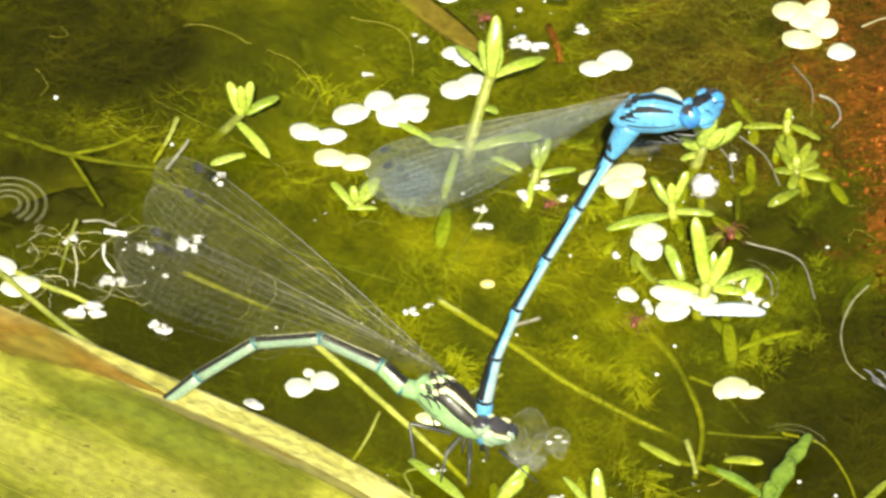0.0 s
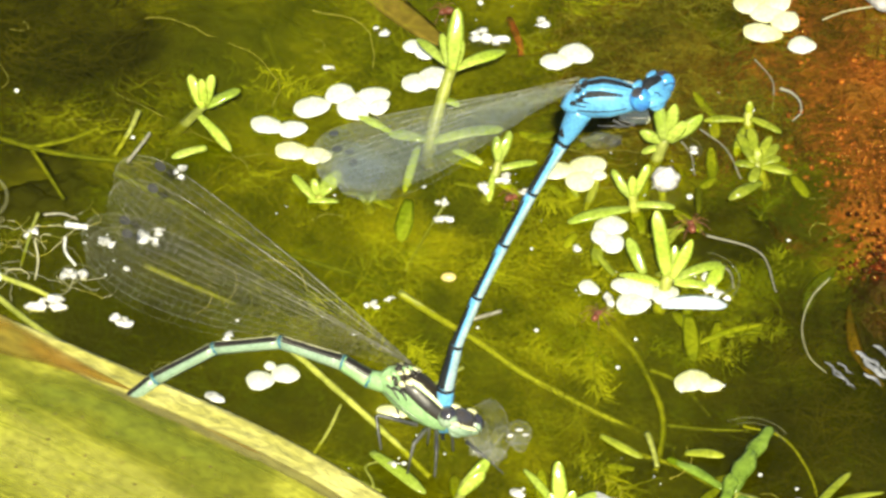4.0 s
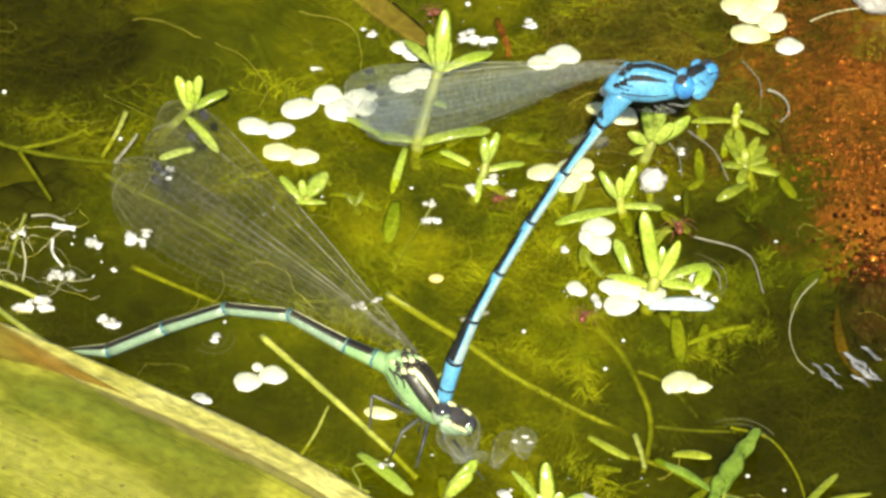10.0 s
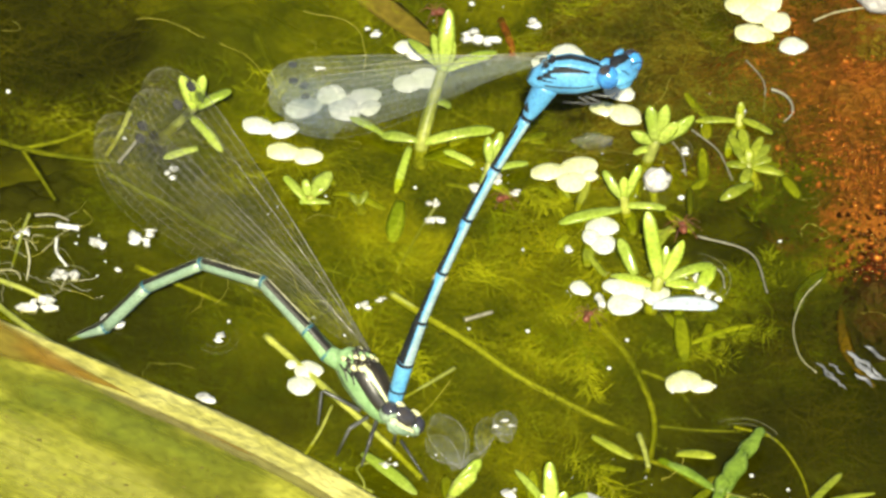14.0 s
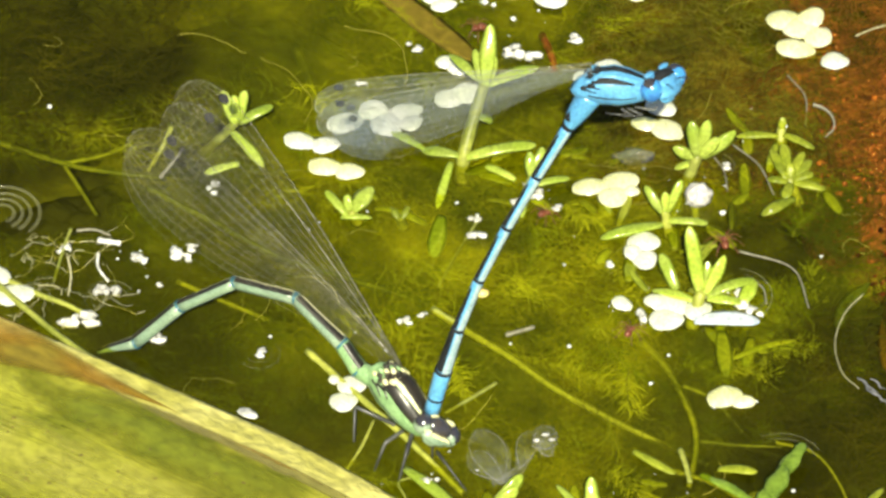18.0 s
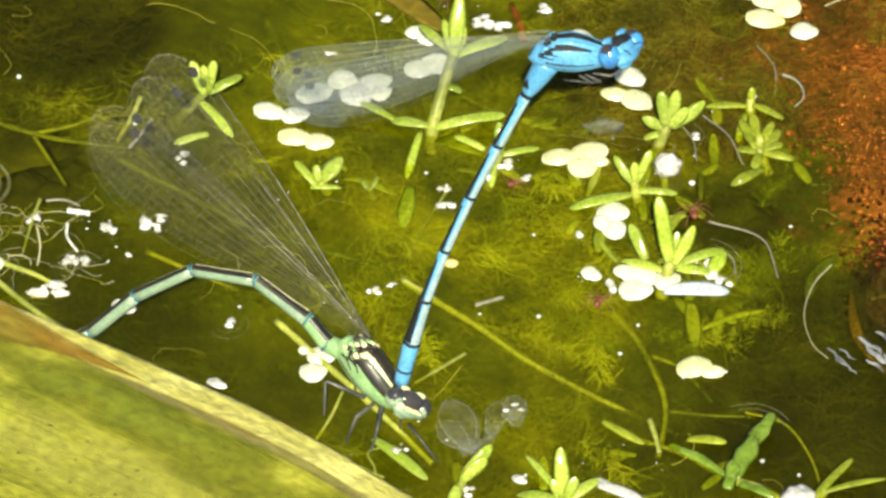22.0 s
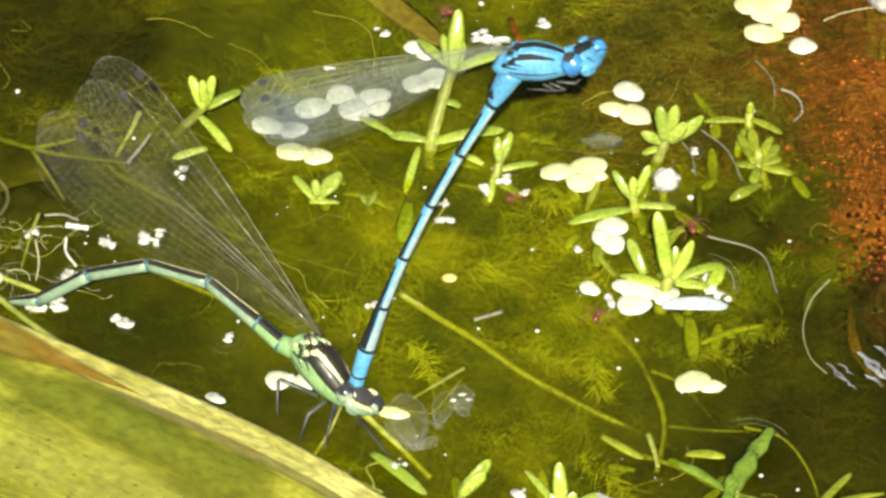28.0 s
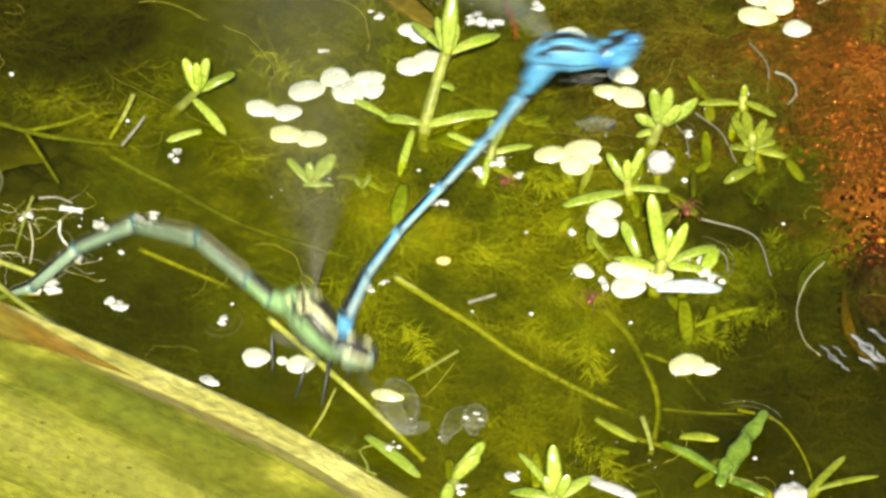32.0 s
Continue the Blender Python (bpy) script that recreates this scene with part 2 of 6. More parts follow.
REED_LIGHT = mat("pale worn streak", (0.50, 0.475, 0.09), (0.33, 0.33, 0.03), 0.4, 260, 1500, 0.6, 0.0001, stretch=(1.3, 0.9, 1), lean=-33, see=0.45, cloud=0.75, fade=True)
REED_DARK = mat("dull green streak", (0.24, 0.24, 0.016), (0.145, 0.165, 0.010), 0.45, 230, 1500, 0.6, 0.0001, stretch=(1.4, 0.9, 1), lean=-33, see=0.35, cloud=0.7, fade=True)
BLUE = mat("sky-blue cuticle", (0.115, 0.375, 0.66), (0.075, 0.27, 0.54), 0.36, 500, 5000, 0.2, coat=0.25)
BLACK = mat("black cuticle", (0.010, 0.012, 0.016), (0.025, 0.027, 0.03), 0.65, 600, 5000, 0.25, spec=0.2)
BRONZE = mat("dark bronze cuticle", (0.024, 0.018, 0.011), (0.012, 0.011, 0.009), 0.4, 600, 5000, 0.25, coat=0.15)
GREEN = mat("pale green cuticle", (0.29, 0.46, 0.21), (0.20, 0.345, 0.15), 0.38, 500, 5000, 0.25, coat=0.2)
TEAL = mat("turquoise cuticle", (0.275, 0.365, 0.255), (0.19, 0.28, 0.195), 0.38, 400, 5000, 0.25, coat=0.2)
FLANK = mat("pale blue-grey flank", (0.34, 0.45, 0.49), (0.25, 0.37, 0.43), 0.3, 900, 6000, 0.15, coat=0.4)
RING = mat("blue ring", (0.03, 0.145, 0.21), (0.02, 0.09, 0.15), 0.35, 900, 6000, 0.15, coat=0.3)
CREAM = mat("cream stripe", (0.80, 0.77, 0.46), (0.66, 0.64, 0.34), 0.35, 900, 6000, 0.15, coat=0.3)
LEG = mat("grey-black leg", (0.022, 0.022, 0.026), (0.11, 0.11, 0.105), 0.35, 450, 6000, 0.15)
EYE_BLUE = mat("blue eye", (0.06, 0.30, 0.68), (0.03, 0.12, 0.4), 0.12, 900, 9000, 0.2, coat=0.6)
EYE_DARK = mat("dark eye cap", (0.03, 0.03, 0.045), (0.06, 0.05, 0.04), 0.1, 900, 9000, 0.2, coat=0.8)
WING = mat("clear wing film", (0.44, 0.52, 0.56), (0.28, 0.34, 0.37), 0.3, 250, 3000, 0.3, see=0.865, cloud=0.05, through_light=0.4)
WING_THIN = mat("thin wing film", (0.22, 0.22, 0.19), (0.13, 0.13, 0.11), 0.35, 250, 3000, 0.3, see=0.97, cloud=0.018, through_light=0.4, spec=0.15)
VEIN = mat("wing vein", (0.27, 0.26, 0.19), (0.15, 0.145, 0.10), 0.3, 900, 6000, 0.1, through_light=0.3)
COSTA = mat("pale leading vein", (0.30, 0.29, 0.21), (0.12, 0.115, 0.08), 0.2, 300, 6000, 0.1)
VEIN_PALE = mat("pale wing vein", (0.40, 0.41, 0.38), (0.28, 0.29, 0.27), 0.3, 900, 6000, 0.1, through_light=0.4)
SPOT = mat("dark wing spot", (0.02, 0.02, 0.022), (0.035, 0.035, 0.035), 0.8, 900, 6000, 0.1, spec=0.1)
SKIN = mat("clear shed skin", (0.6, 0.63, 0.62), (0.4, 0.42, 0.42), 0.08, 500, 3000, 0.6, 0.0001, see=0.93, cloud=0.06)
SHELL = mat("white shell", (0.66, 0.64, 0.62), (0.48, 0.45, 0.44), 0.2, 700, 4000, 0.5, coat=0.5)
DEBRIS = mat("pale wet scrap", (0.94, 0.94, 0.92), (0.32, 0.32, 0.32), 0.06, 750, 3500, 0.6, 0.0002, coat=1.0, vary=0.15)
GLINT_SPECK = mat("white glint speck", (0.95, 0.95, 0.93), (0.8, 0.8, 0.76), 0.02, 900, 4000, 0.05, see=0.3, cloud=0.25, coat=1.0)
RIPPLE = mat("raised water rim", (0.5, 0.5, 0.4), (0.3, 0.3, 0.2), 0.02, 300, 2000, 0.05, see=0.86, cloud=0.12, coat=1.0)
HAIR = mat("silver-white fibre", (0.42, 0.40, 0.31), (0.22, 0.20, 0.14), 0.3, 900, 4000, 0.2, see=0.3, cloud=0.25)
SEED = mat("cream seed", (0.82, 0.68, 0.22), (0.7, 0.5, 0.15), 0.3, 900, 4000, 0.3)
MITE = mat("brown spider body", (0.24, 0.07, 0.03), (0.13, 0.04, 0.02), 0.35, 900, 4000, 0.3)
GRAIN = mat("glossy rust-red grain", (0.44, 0.135, 0.11), (0.28, 0.08, 0.06), 0.25, 900, 4000, 0.3, coat=0.6, island=0.4)
GRAIN_MAROON = mat("glossy maroon grain", (0.15, 0.026, 0.026), (0.07, 0.016, 0.014), 0.2, 900, 4000, 0.3, coat=0.7, island=0.5)
SILVER = mat("silver-grey reflection strip", (0.34, 0.34, 0.36), (0.12, 0.12, 0.12), 0.12, 900, 3000, 0.8, 0.0002, coat=0.8)
ROCK = mat("pale grey stone", (0.45, 0.43, 0.42), (0.3, 0.28, 0.27), 0.7, 300, 2500, 0.6, 0.0003)


# ---- mesh helpers (input in millimetres) ----
def mesh_of(name, verts, faces, material, smooth=True):
    me = bpy.data.meshes.new(name)
    me.from_pydata([(x * MM, y * MM, z * MM) for x, y, z in verts], [], faces)
    if smooth:
        me.shade_smooth()
    me.materials.append(material)
    me.update()
    return me


def part(name, geo, material, parent, label="", smooth=True):
    ob = new(name, mesh_of(name, geo[0], geo[1], material, smooth))
    ob.parent = parent
    if label:
        tagged(ob, label)
    return ob


def thing(name, label, category, at=(0, 0, 0), group="", kind=""):
    ob = new(name)
    ob.empty_display_size = 0.002
    ob.location = [c * MM for c in at]
    return tagged(ob, label, category, group, kind)


def solo(name, geo, material, label, category, at=(0, 0, 0), group="", kind="", smooth=True):
    ob = new(name, mesh_of(name, geo[0], geo[1], material, smooth))
    ob.location = [c * MM for c in at]
    return tagged(ob, label, category, group, kind)


def joined(*geos):
    verts, faces = [], []
    for v, f in geos:
        k = len(verts)
        verts += v
        faces += [tuple(i + k for i in q) for q in f]
    return verts, faces


def moved(geo, m):
    return [tuple(m @ Vector(v)) for v in geo[0]], geo[1]


def smooth_line(pts, steps=6):
    """A Catmull-Rom curve through the points."""
    pts = [Vector(p) for p in pts]
    if len(pts) < 3:
        return [pts[0].lerp(pts[-1], i / steps) for i in range(steps + 1)]
    ext = [pts[0] * 2 - pts[1]] + pts + [pts[-1] * 2 - pts[-2]]
    out = []
    for a, b, c, d in zip(ext, ext[1:], ext[2:], ext[3:]):
        for i in range(steps):
            t = i / steps
            out.append(0.5 * (2 * b + (c - a) * t + (2 * a - 5 * b + 4 * c - d) * t * t + (3 * b - a - 3 * c + d) * t ** 3))
    return out + [pts[-1]]


def tube(pts, r0, r1=None, n=7, wobble=0.0, rnd=None):
    """A capped round tube along pts, tapering from r0 to r1."""
    r1 = r0 if r1 is None else r1
    pts = [Vector(p) for p in pts]
    verts, faces = [], []
    side = None
    for i, p in enumerate(pts):
        d = (pts[min(i + 1, len(pts) - 1)] - pts[max(i - 1, 0)]).normalized()
        if side is None:
            side = d.cross(Vector((0, 0, 1)) if abs(d.z) < 0.9 else Vector((1, 0, 0))).normalized()
        side = (side - d * side.dot(d)).normalized()
        up = side.cross(d)
        r = r0 + (r1 - r0) * i / (len(pts) - 1)
        if wobble:
            r *= 1 + wobble * math.sin(i * 1.7 + p.x)
        for k in range(n):
            a = 2 * math.pi * k / n
            verts.append(tuple(p + (side * math.cos(a) + up * math.sin(a)) * r))
    for i in range(len(pts) - 1):
        for k in range(n):
            faces.append((i * n + k, i * n + (k + 1) % n, (i + 1) * n + (k + 1) % n, (i + 1) * n + k))
    faces.append(tuple(range(n))[::-1])
    faces.append(tuple(range((len(pts) - 1) * n, len(pts) * n)))
    return verts, faces


def ball(c, r, seg=14, rings=9, rough=0.0, seed=0):
    """An ellipsoid, roughened where wanted."""
    verts, faces = [], []
    for j in range(1, rings):
        th = math.pi * j / rings
        for i in range(seg):
            ph = 2 * math.pi * i / seg
            d = Vector((math.sin(th) * math.cos(ph), math.sin(th) * math.sin(ph), math.cos(th)))
            k = 1 + rough * noise.noise(d * 1.9 + Vector((seed, seed * 0.7, 0)))
            verts.append(tuple(c[q] + r[q] * d[q] * k for q in range(3)))
    top, low = len(verts), len(verts) + 1
    verts += [(c[0], c[1], c[2] + r[2]), (c[0], c[1], c[2] - r[2])]
    for j in range(rings - 2):
        for i in range(seg):
            faces.append((j * seg + i, (j + 1) * seg + i, (j + 1) * seg + (i + 1) % seg, j * seg + (i + 1) % seg))
    for i in range(seg):
        faces.append((top, i, (i + 1) % seg))
        faces.append((low, (rings - 2) * seg + (i + 1) % seg, (rings - 2) * seg + i))
    return verts, faces


def leaf(base, tip, width, thick=0.25, sag=0.0, up=(0, 0, 1), blunt=0.5, n=12, wave=0.0):
    """A fleshy leaf: a lens-shaped section swept from base to tip, widest past the middle, with a shallow channel."""
    a, b = Vector(base), Vector(tip)
    d = (b - a)
    length = d.length
    d.normalize()
    side = d.cross(Vector(up))
    if side.length < 0.1:
        side = d.cross(Vector((0, -1, 0)))
    side.normalize()
    top = side.cross(d)
    verts, faces = [], []
    for i in range(n + 1):
        t = 1 - (1 - i / n) ** 1.4
        w = width * 0.5 * max(0.02, (0.55 + 0.45 * math.sin(min(1, t / 0.5) * math.pi / 2)) * math.sqrt(max(0.0, 1 - max(0, (t - blunt) / (1 - blunt)) ** 2.6)))
        h = thick * 0.5 * max(0.08, 1 - max(0, (t - 0.6) / 0.4) ** 2)
        p = a + d * length * t + top * sag * length * math.sin(t * math.pi) + top * (-sag * 0.4 * length * t * t)
        w *= 1 + wave * math.sin(i * 0.75 + length * 5)
        for x, z in ((-1, 0), (-0.55, 0.75), (0, 0.55), (0.55, 0.75), (1, 0), (0.5, -1), (-0.5, -1)):
            curl = wave * width * 0.7 * abs(x) * math.sin(i * 0.6 + x * 1.2 + length * 3)
            verts.append(tuple(p + side * w * x + top * (h * z + curl)))
    m = 7
    for i in range(n):
        for k in range(m):
            faces.append((i * m + k, i * m + (k + 1) % m, (i + 1) * m + (k + 1) % m, (i + 1) * m + k))
    faces += [tuple(range(m))[::-1], tuple(range(n * m, (n + 1) * m))]
    return verts, faces


def ribbon(pts, width, thick=0.2, tip=0.25):
    """A flat limp strip along a curve, tapering to both ends."""
    pts = smooth_line(pts, 6)
    verts, faces = [], []
    for i, p in enumerate(pts):
        d = (pts[min(i + 1, len(pts) - 1)] - pts[max(i - 1, 0)]).normalized()
        side = d.cross(Vector((0, 0, 1))).normalized()
        t = i / (len(pts) - 1)
        w = width * 0.5 * max(0.08, min(1, t / tip, (1 - t) / tip)) ** 0.6
        for x, z in ((-1, 0), (-0.4, 0.6), (0, 0.35), (0.4, 0.6), (1, 0), (0, -0.5)):
            verts.append(tuple(p + side * w * x + Vector((0, 0, thick * z))))
    m = 6
    for i in range(len(pts) - 1):
        for k in range(m):
            faces.append((i * m + k, i * m + (k + 1) % m, (i + 1) * m + (k + 1) % m, (i + 1) * m + k))
    faces += [tuple(range(m))[::-1], tuple(range((len(pts) - 1) * m, len(pts) * m))]
    return verts, faces


def frond(c, length, width, turn, thick=0.45, lift=0.15, seed=0):
    """One duckweed frond: an egg-shaped, gently domed cushion that floats on the water."""
    verts, faces = [], []
    rings, seg = 5, 18
    ca, sa = math.cos(radians(turn)), math.sin(radians(turn))
    for top in (1, -1):
        for j in range(rings):
            q = 1 - j / rings
            for i in range(seg):
                a = 2 * math.pi * i / seg
                ex, ey = math.cos(a), math.sin(a) * (1 - 0.18 * math.cos(a))
                wob = 1 + 0.12 * noise.noise(Vector((ex * 1.5 + seed * 3.1, ey * 1.5, seed)))
                x, y = ex * length / 2 * q * wob, ey * width / 2 * q * wob
                z = thick * (0.55 * math.sqrt(max(0, 1 - q * q)) if top > 0 else -0.45 * math.sqrt(max(0, 1 - q * q)))
                z += lift + 0.10 * x / length * ((seed * 37) % 5 - 2) * 0.4
                verts.append((c[0] + x * ca - y * sa, c[1] + x * sa + y * ca, z))
        verts.append((c[0], c[1], lift + (0.56 if top > 0 else -0.46) * thick))
    half = rings * seg + 1
    for s, off in ((1, 0), (-1, half)):
        for j in range(rings - 1):
            for i in range(seg):
                q = (off + j * seg + i, off + j * seg + (i + 1) % seg, off + (j + 1) * seg + (i + 1) % seg, off + (j + 1) * seg + i)
                faces.append(q if s > 0 else q[::-1])
        for i in range(seg):
            q = (off + (rings - 1) * seg + i, off + (rings - 1) * seg + (i + 1) % seg, off + rings * seg)
            faces.append(q if s > 0 else q[::-1])
    return verts, faces


# ---- the setting ----
def sheet(size, n, height, inner):
    """A square grid, fine inside and coarse out to its edge."""
    a = [(-1 + 2 * i / n) * inner for i in range(n + 1)]
    out = [inner * 1.6, inner * 3, inner * 8, size / 20, size / 4, size] if size > inner * 200 else [size]
    xs = [-v for v in out[::-1]] + a + out
    verts = [(x, y, height(x, y)) for y in xs for x in xs]
    m = len(xs)
    faces = [(j * m + i, j * m + i + 1, (j + 1) * m + i + 1, (j + 1) * m + i) for j in range(m - 1) for i in range(m - 1)]
    return verts, faces


def bed_height(x, y):
    v = Vector((x * 0.035, y * 0.035, 3.1))
    far = min(1.0, max(0.0, (math.hypot(x, y) - 70) / 200))
    return -9 + 2.6 * noise.noise(v) + 1.3 * noise.noise(v * 4) + 0.4 * noise.noise(v * 11) - 40 * far


solo("pond_bed", sheet(60000, 110, bed_height, 75), BED, "olive mud of the pond bed under shallow water", "pond bed", kind="structure")
water = solo("water", sheet(60000, 8, lambda x, y: 0.0, 60), WATER, "clear still pond water with a faint yellow-green tint", "water", kind="structure")


def mound(name, cx, cy, rx, ry, top, depth, turn, material, label, seed, category="algae"):
    """A soft, lumpy cushion of algae under the surface."""
    verts, faces = [], []
    rings, seg = 30, 72
    for j in range(rings + 1):
        q = j / rings
        for i in range(seg):
            a = 2 * math.pi * i / seg
            k = 1 + 0.28 * noise.noise(Vector((math.cos(a) * 1.3 + seed, math.sin(a) * 1.3, seed * 0.3)))
            x, y = math.cos(a) * rx * q * k, math.sin(a) * ry * q * k
            ca, sa = math.cos(radians(turn)), math.sin(radians(turn))
            px, py = cx + x * ca - y * sa, cy + x * sa + y * ca
            v = Vector((px * 0.16, py * 0.16, seed))
            crumb = 0.28 * noise.noise(v * 14) if material in (CUSHION_RED, RED_BROWN) else 0.0
            z = top - depth * q ** 2.2 + (1.5 * noise.noise(v) + 0.7 * noise.noise(v * 3) + 0.3 * noise.noise(v * 8)) * (1 - 0.3 * q) + crumb
            verts.append((px, py, min(z, -0.35)))
    for j in range(rings):
        for i in range(seg):
            faces.append((j * seg + i, (j + 1) * seg + i, (j + 1) * seg + (i + 1) % seg, j * seg + (i + 1) % seg))
    return solo(name, (verts, faces), material, label, category, kind="stuff")


OLIVE, DULL = "olive-yellow cushion of soft algae below the water", "dull green cushion of thread algae below the water"
mound("algae_cushion", -14.0, 23.5, 15, 7, -2.6, 8, -25, CUSHION, OLIVE, 1.0)
mound("algae_cushion", -7.68, 6.55, 17, 8, -5.0, 8, -20, CUSHION, OLIVE, 2.0)
mound("algae_cushion", 6.04, -1.7, 14, 11, -4.0, 9, -35, CUSHION, OLIVE, 3.0)
mound("algae_cushion", 13.69, -14.92, 15, 8, -4.2, 9, -20, CUSHION, OLIVE, 4.0)
mound("algae_cushion", -12.95, -4.61, 13, 5, -5.5, 8, -30, CUSHION_GREEN, DULL, 5.0)
mound("algae_cushion", -30.31, 8.94, 12, 6, -5.0, 8, 10, CUSHION, OLIVE, 6.0)
mound("algae_cushion", 24.22, -2.28, 6, 9, -3.0, 9, 10, CUSHION_GREEN, "bright green cushion of algae below the water", 7.0)
mound("red_algae_bed", 31.0, 16.0, 9.5, 12.3, -0.7, 9, 20, CUSHION_RED, "rust-red algae bed with glossy grains just below the surface", 8.0)
mound("red_algae_bed", 23.76, 19.23, 6.5, 9, -1.3, 8, 20, RED_BROWN, "red-brown algae felt just below the surface", 21.0)
mound("silt_bank", 33.43, 22.91, 6, 12, -1.4, 8, 10, BROWN, "brown silt bank just under the water", 9.0)
mound("silt_bank", 15.58, 23.53, 7, 9, -4.0, 8, 0, BROWN, "brown silt with a felt of fine dark threads", 10.0)
mound("algae_cushion", 2.66, -25, 14, 5, -5.0, 8, -15, CUSHION, OLIVE, 11.0)
mound("red_algae_bed", 32.03, -3.44, 5, 4, -0.5, 6, 20, mat("maroon algae", (0.05, 0.011, 0.006), (0.018, 0.009, 0.004), 0.6, 250, 2200, 0.8, 0.0006), "dark maroon algae clump with glossy grains", 18.0)
mound("algae_cushion", -0.17, 8.34, 11, 8, -2.6, 8, -30, CUSHION, OLIVE, 19.0)


def threads(name, count, area, zs, length, r, material, label, seed, curl=0.5, drift=0.0, top=-0.25):
    """A felt of fine threads, far too many to count."""
    rnd = random.Random(seed)
    geos_v, geos_f = [], []
    x0, x1, y0, y1 = area
    for _ in range(count):
        p = Vector((rnd.uniform(x0, x1), rnd.uniform(y0, y1), rnd.uniform(*zs)))
        if p.z < -1 and any((p.x - hx) ** 2 + ((p.y - hy) * 1.3) ** 2 < (1.25 * hr) ** 2 for hx, hy, hr, k in DARK_PATCHES if k == 1):
            continue
        if material is THREAD and (p.x > 9 and p.y > 11 or p.x + 0.25 * p.y > 20 and p.y > 0):
            continue
        if material is THREAD_RED and p.x < 31.0 - 0.5 * p.y:
            continue
        a = rnd.gauss(drift, 0.9)
        steps = rnd.randint(6, 11)
        step = rnd.uniform(*length) / steps
        rr = r * rnd.uniform(0.6, 1.4)
        turn = rnd.gauss(0, curl)
        k = len(geos_v)
        for i in range(steps + 1):
            side = Vector((-math.sin(a), math.cos(a), 0)) * rr
            for off in (side, Vector((0, 0, rr * 1.2)), -side):
                geos_v.append(tuple(p + off))
            if i < steps:
                for q in range(3):
                    geos_f.append((k + i * 3 + q, k + i * 3 + (q + 1) % 3, k + i * 3 + 3 + (q + 1) % 3, k + i * 3 + 3 + q))
            a += turn * 0.5 + rnd.gauss(0, curl * 0.5)
            p = p + Vector((math.cos(a), math.sin(a), rnd.gauss(0, 0.25))) * step
            p.z = min(p.z, top)
    return solo(name, (geos_v, geos_f), material, label, "algae", kind="stuff")


def felt(name, clumps, per, area, zs, length, r, material, label, seed, drift=-0.5, spread=4.0, fan=0.5, keep_out=0.7):
    """Plumes of thread algae: in each the threads lie roughly one way, curl and tangle at their ends."""
    rnd = random.Random(seed)
    vs, fs = [], []
    x0, x1, y0, y1 = area
    for _ in range(clumps):
        cx, cy, cz = rnd.uniform(x0, x1), rnd.uniform(y0, y1), rnd.uniform(*zs)
        if ((cx + 0.25 * cy > 20 and cy > 0 or cx > 9 and cy > 11) and material in (THREAD, THREAD_BRIGHT, THREAD_DEEP)) or any((cx - hx) ** 2 + ((cy - hy) * 1.3) ** 2 < (keep_out * hr) ** 2 for hx, hy, hr, k in DARK_PATCHES if k == 1):
            continue
        way, size, bend = rnd.gauss(drift, 0.7), rnd.uniform(0.5, 1.0) * spread, rnd.gauss(0, 0.12)
        for _ in range(int(per * rnd.uniform(0.5, 1.5))):
            px, py, pz = cx + rnd.gauss(0, size * 0.5), cy + rnd.gauss(0, size * 0.5), cz + rnd.gauss(0, 0.5)
            a, turn = rnd.gauss(way, fan), bend + rnd.gauss(0, 0.16)
            rr = r * rnd.uniform(0.5, 1.5)
            step = rnd.uniform(*length) / 7
            k = len(vs)
            for i in range(8):
                thin = rr * (1 - 0.07 * i)
                sx, sy = -math.sin(a) * thin, math.cos(a) * thin
                pz = min(pz, -0.3)
                vs += [(px + sx, py + sy, pz), (px, py, pz + thin * 1.3), (px - sx, py - sy, pz)]
                if i < 7:
                    j = k + i * 3
                    fs += [(j, j + 1, j + 4, j + 3), (j + 1, j + 2, j + 5, j + 4)]
                a += turn + rnd.gauss(0, 0.28)
                px, py, pz = px + math.cos(a) * step, py + math.sin(a) * step, pz + rnd.gauss(0, 0.2) * step
    return solo(name, (vs, fs), material, label, "algae", kind="stuff")


def veil_height(x, y):
    v = Vector((x * 0.06, y * 0.06, 9.3))
    far = min(1.0, max(0.0, (math.hypot(x, y) - 60) / 60))
    red = min(1.0, max(0.0, (x + 0.25 * y - 17) / 5)) * min(1.0, max(0.0, (y + 6) / 6))
    return -1.7 - 6 * red + 1.0 * noise.noise(v) + 0.4 * noise.noise(v * 4) - 8 * far


veil = sheet(90, 70, lambda x, y: min(-0.5, veil_height(x, y)), 52)
solo("algae_veil", veil, VEIL, "thin cloudy veil of algae hanging in the water", "algae", kind="stuff")
threads("thread_algae", 2200, (-42, 30, -36, 36), (-5.0, -1.4), (4, 13), 0.02, THREAD, "fine olive thread algae drifting under the surface", 11, 0.55, -0.5)
threads("thread_algae", 2200, (-8, 24, -30, 10), (-3.0, -0.9), (3, 8), 0.018, THREAD, "tangled yellow-green thread algae near the surface", 12, 0.8, -0.5)
felt("thread_algae", 520, 46, (-44, 30, -36, 34), (-4.5, -1.4), (2, 6), 0.017, THREAD, "dense olive-yellow plumes of fine thread algae", 31)
felt("thread_algae", 280, 44, (-14, 26, -30, 16), (-2.6, -0.9), (1.2, 4), 0.015, THREAD, "bright tangled plumes of thread algae near the surface", 32, -0.6, 3.0, 0.8)
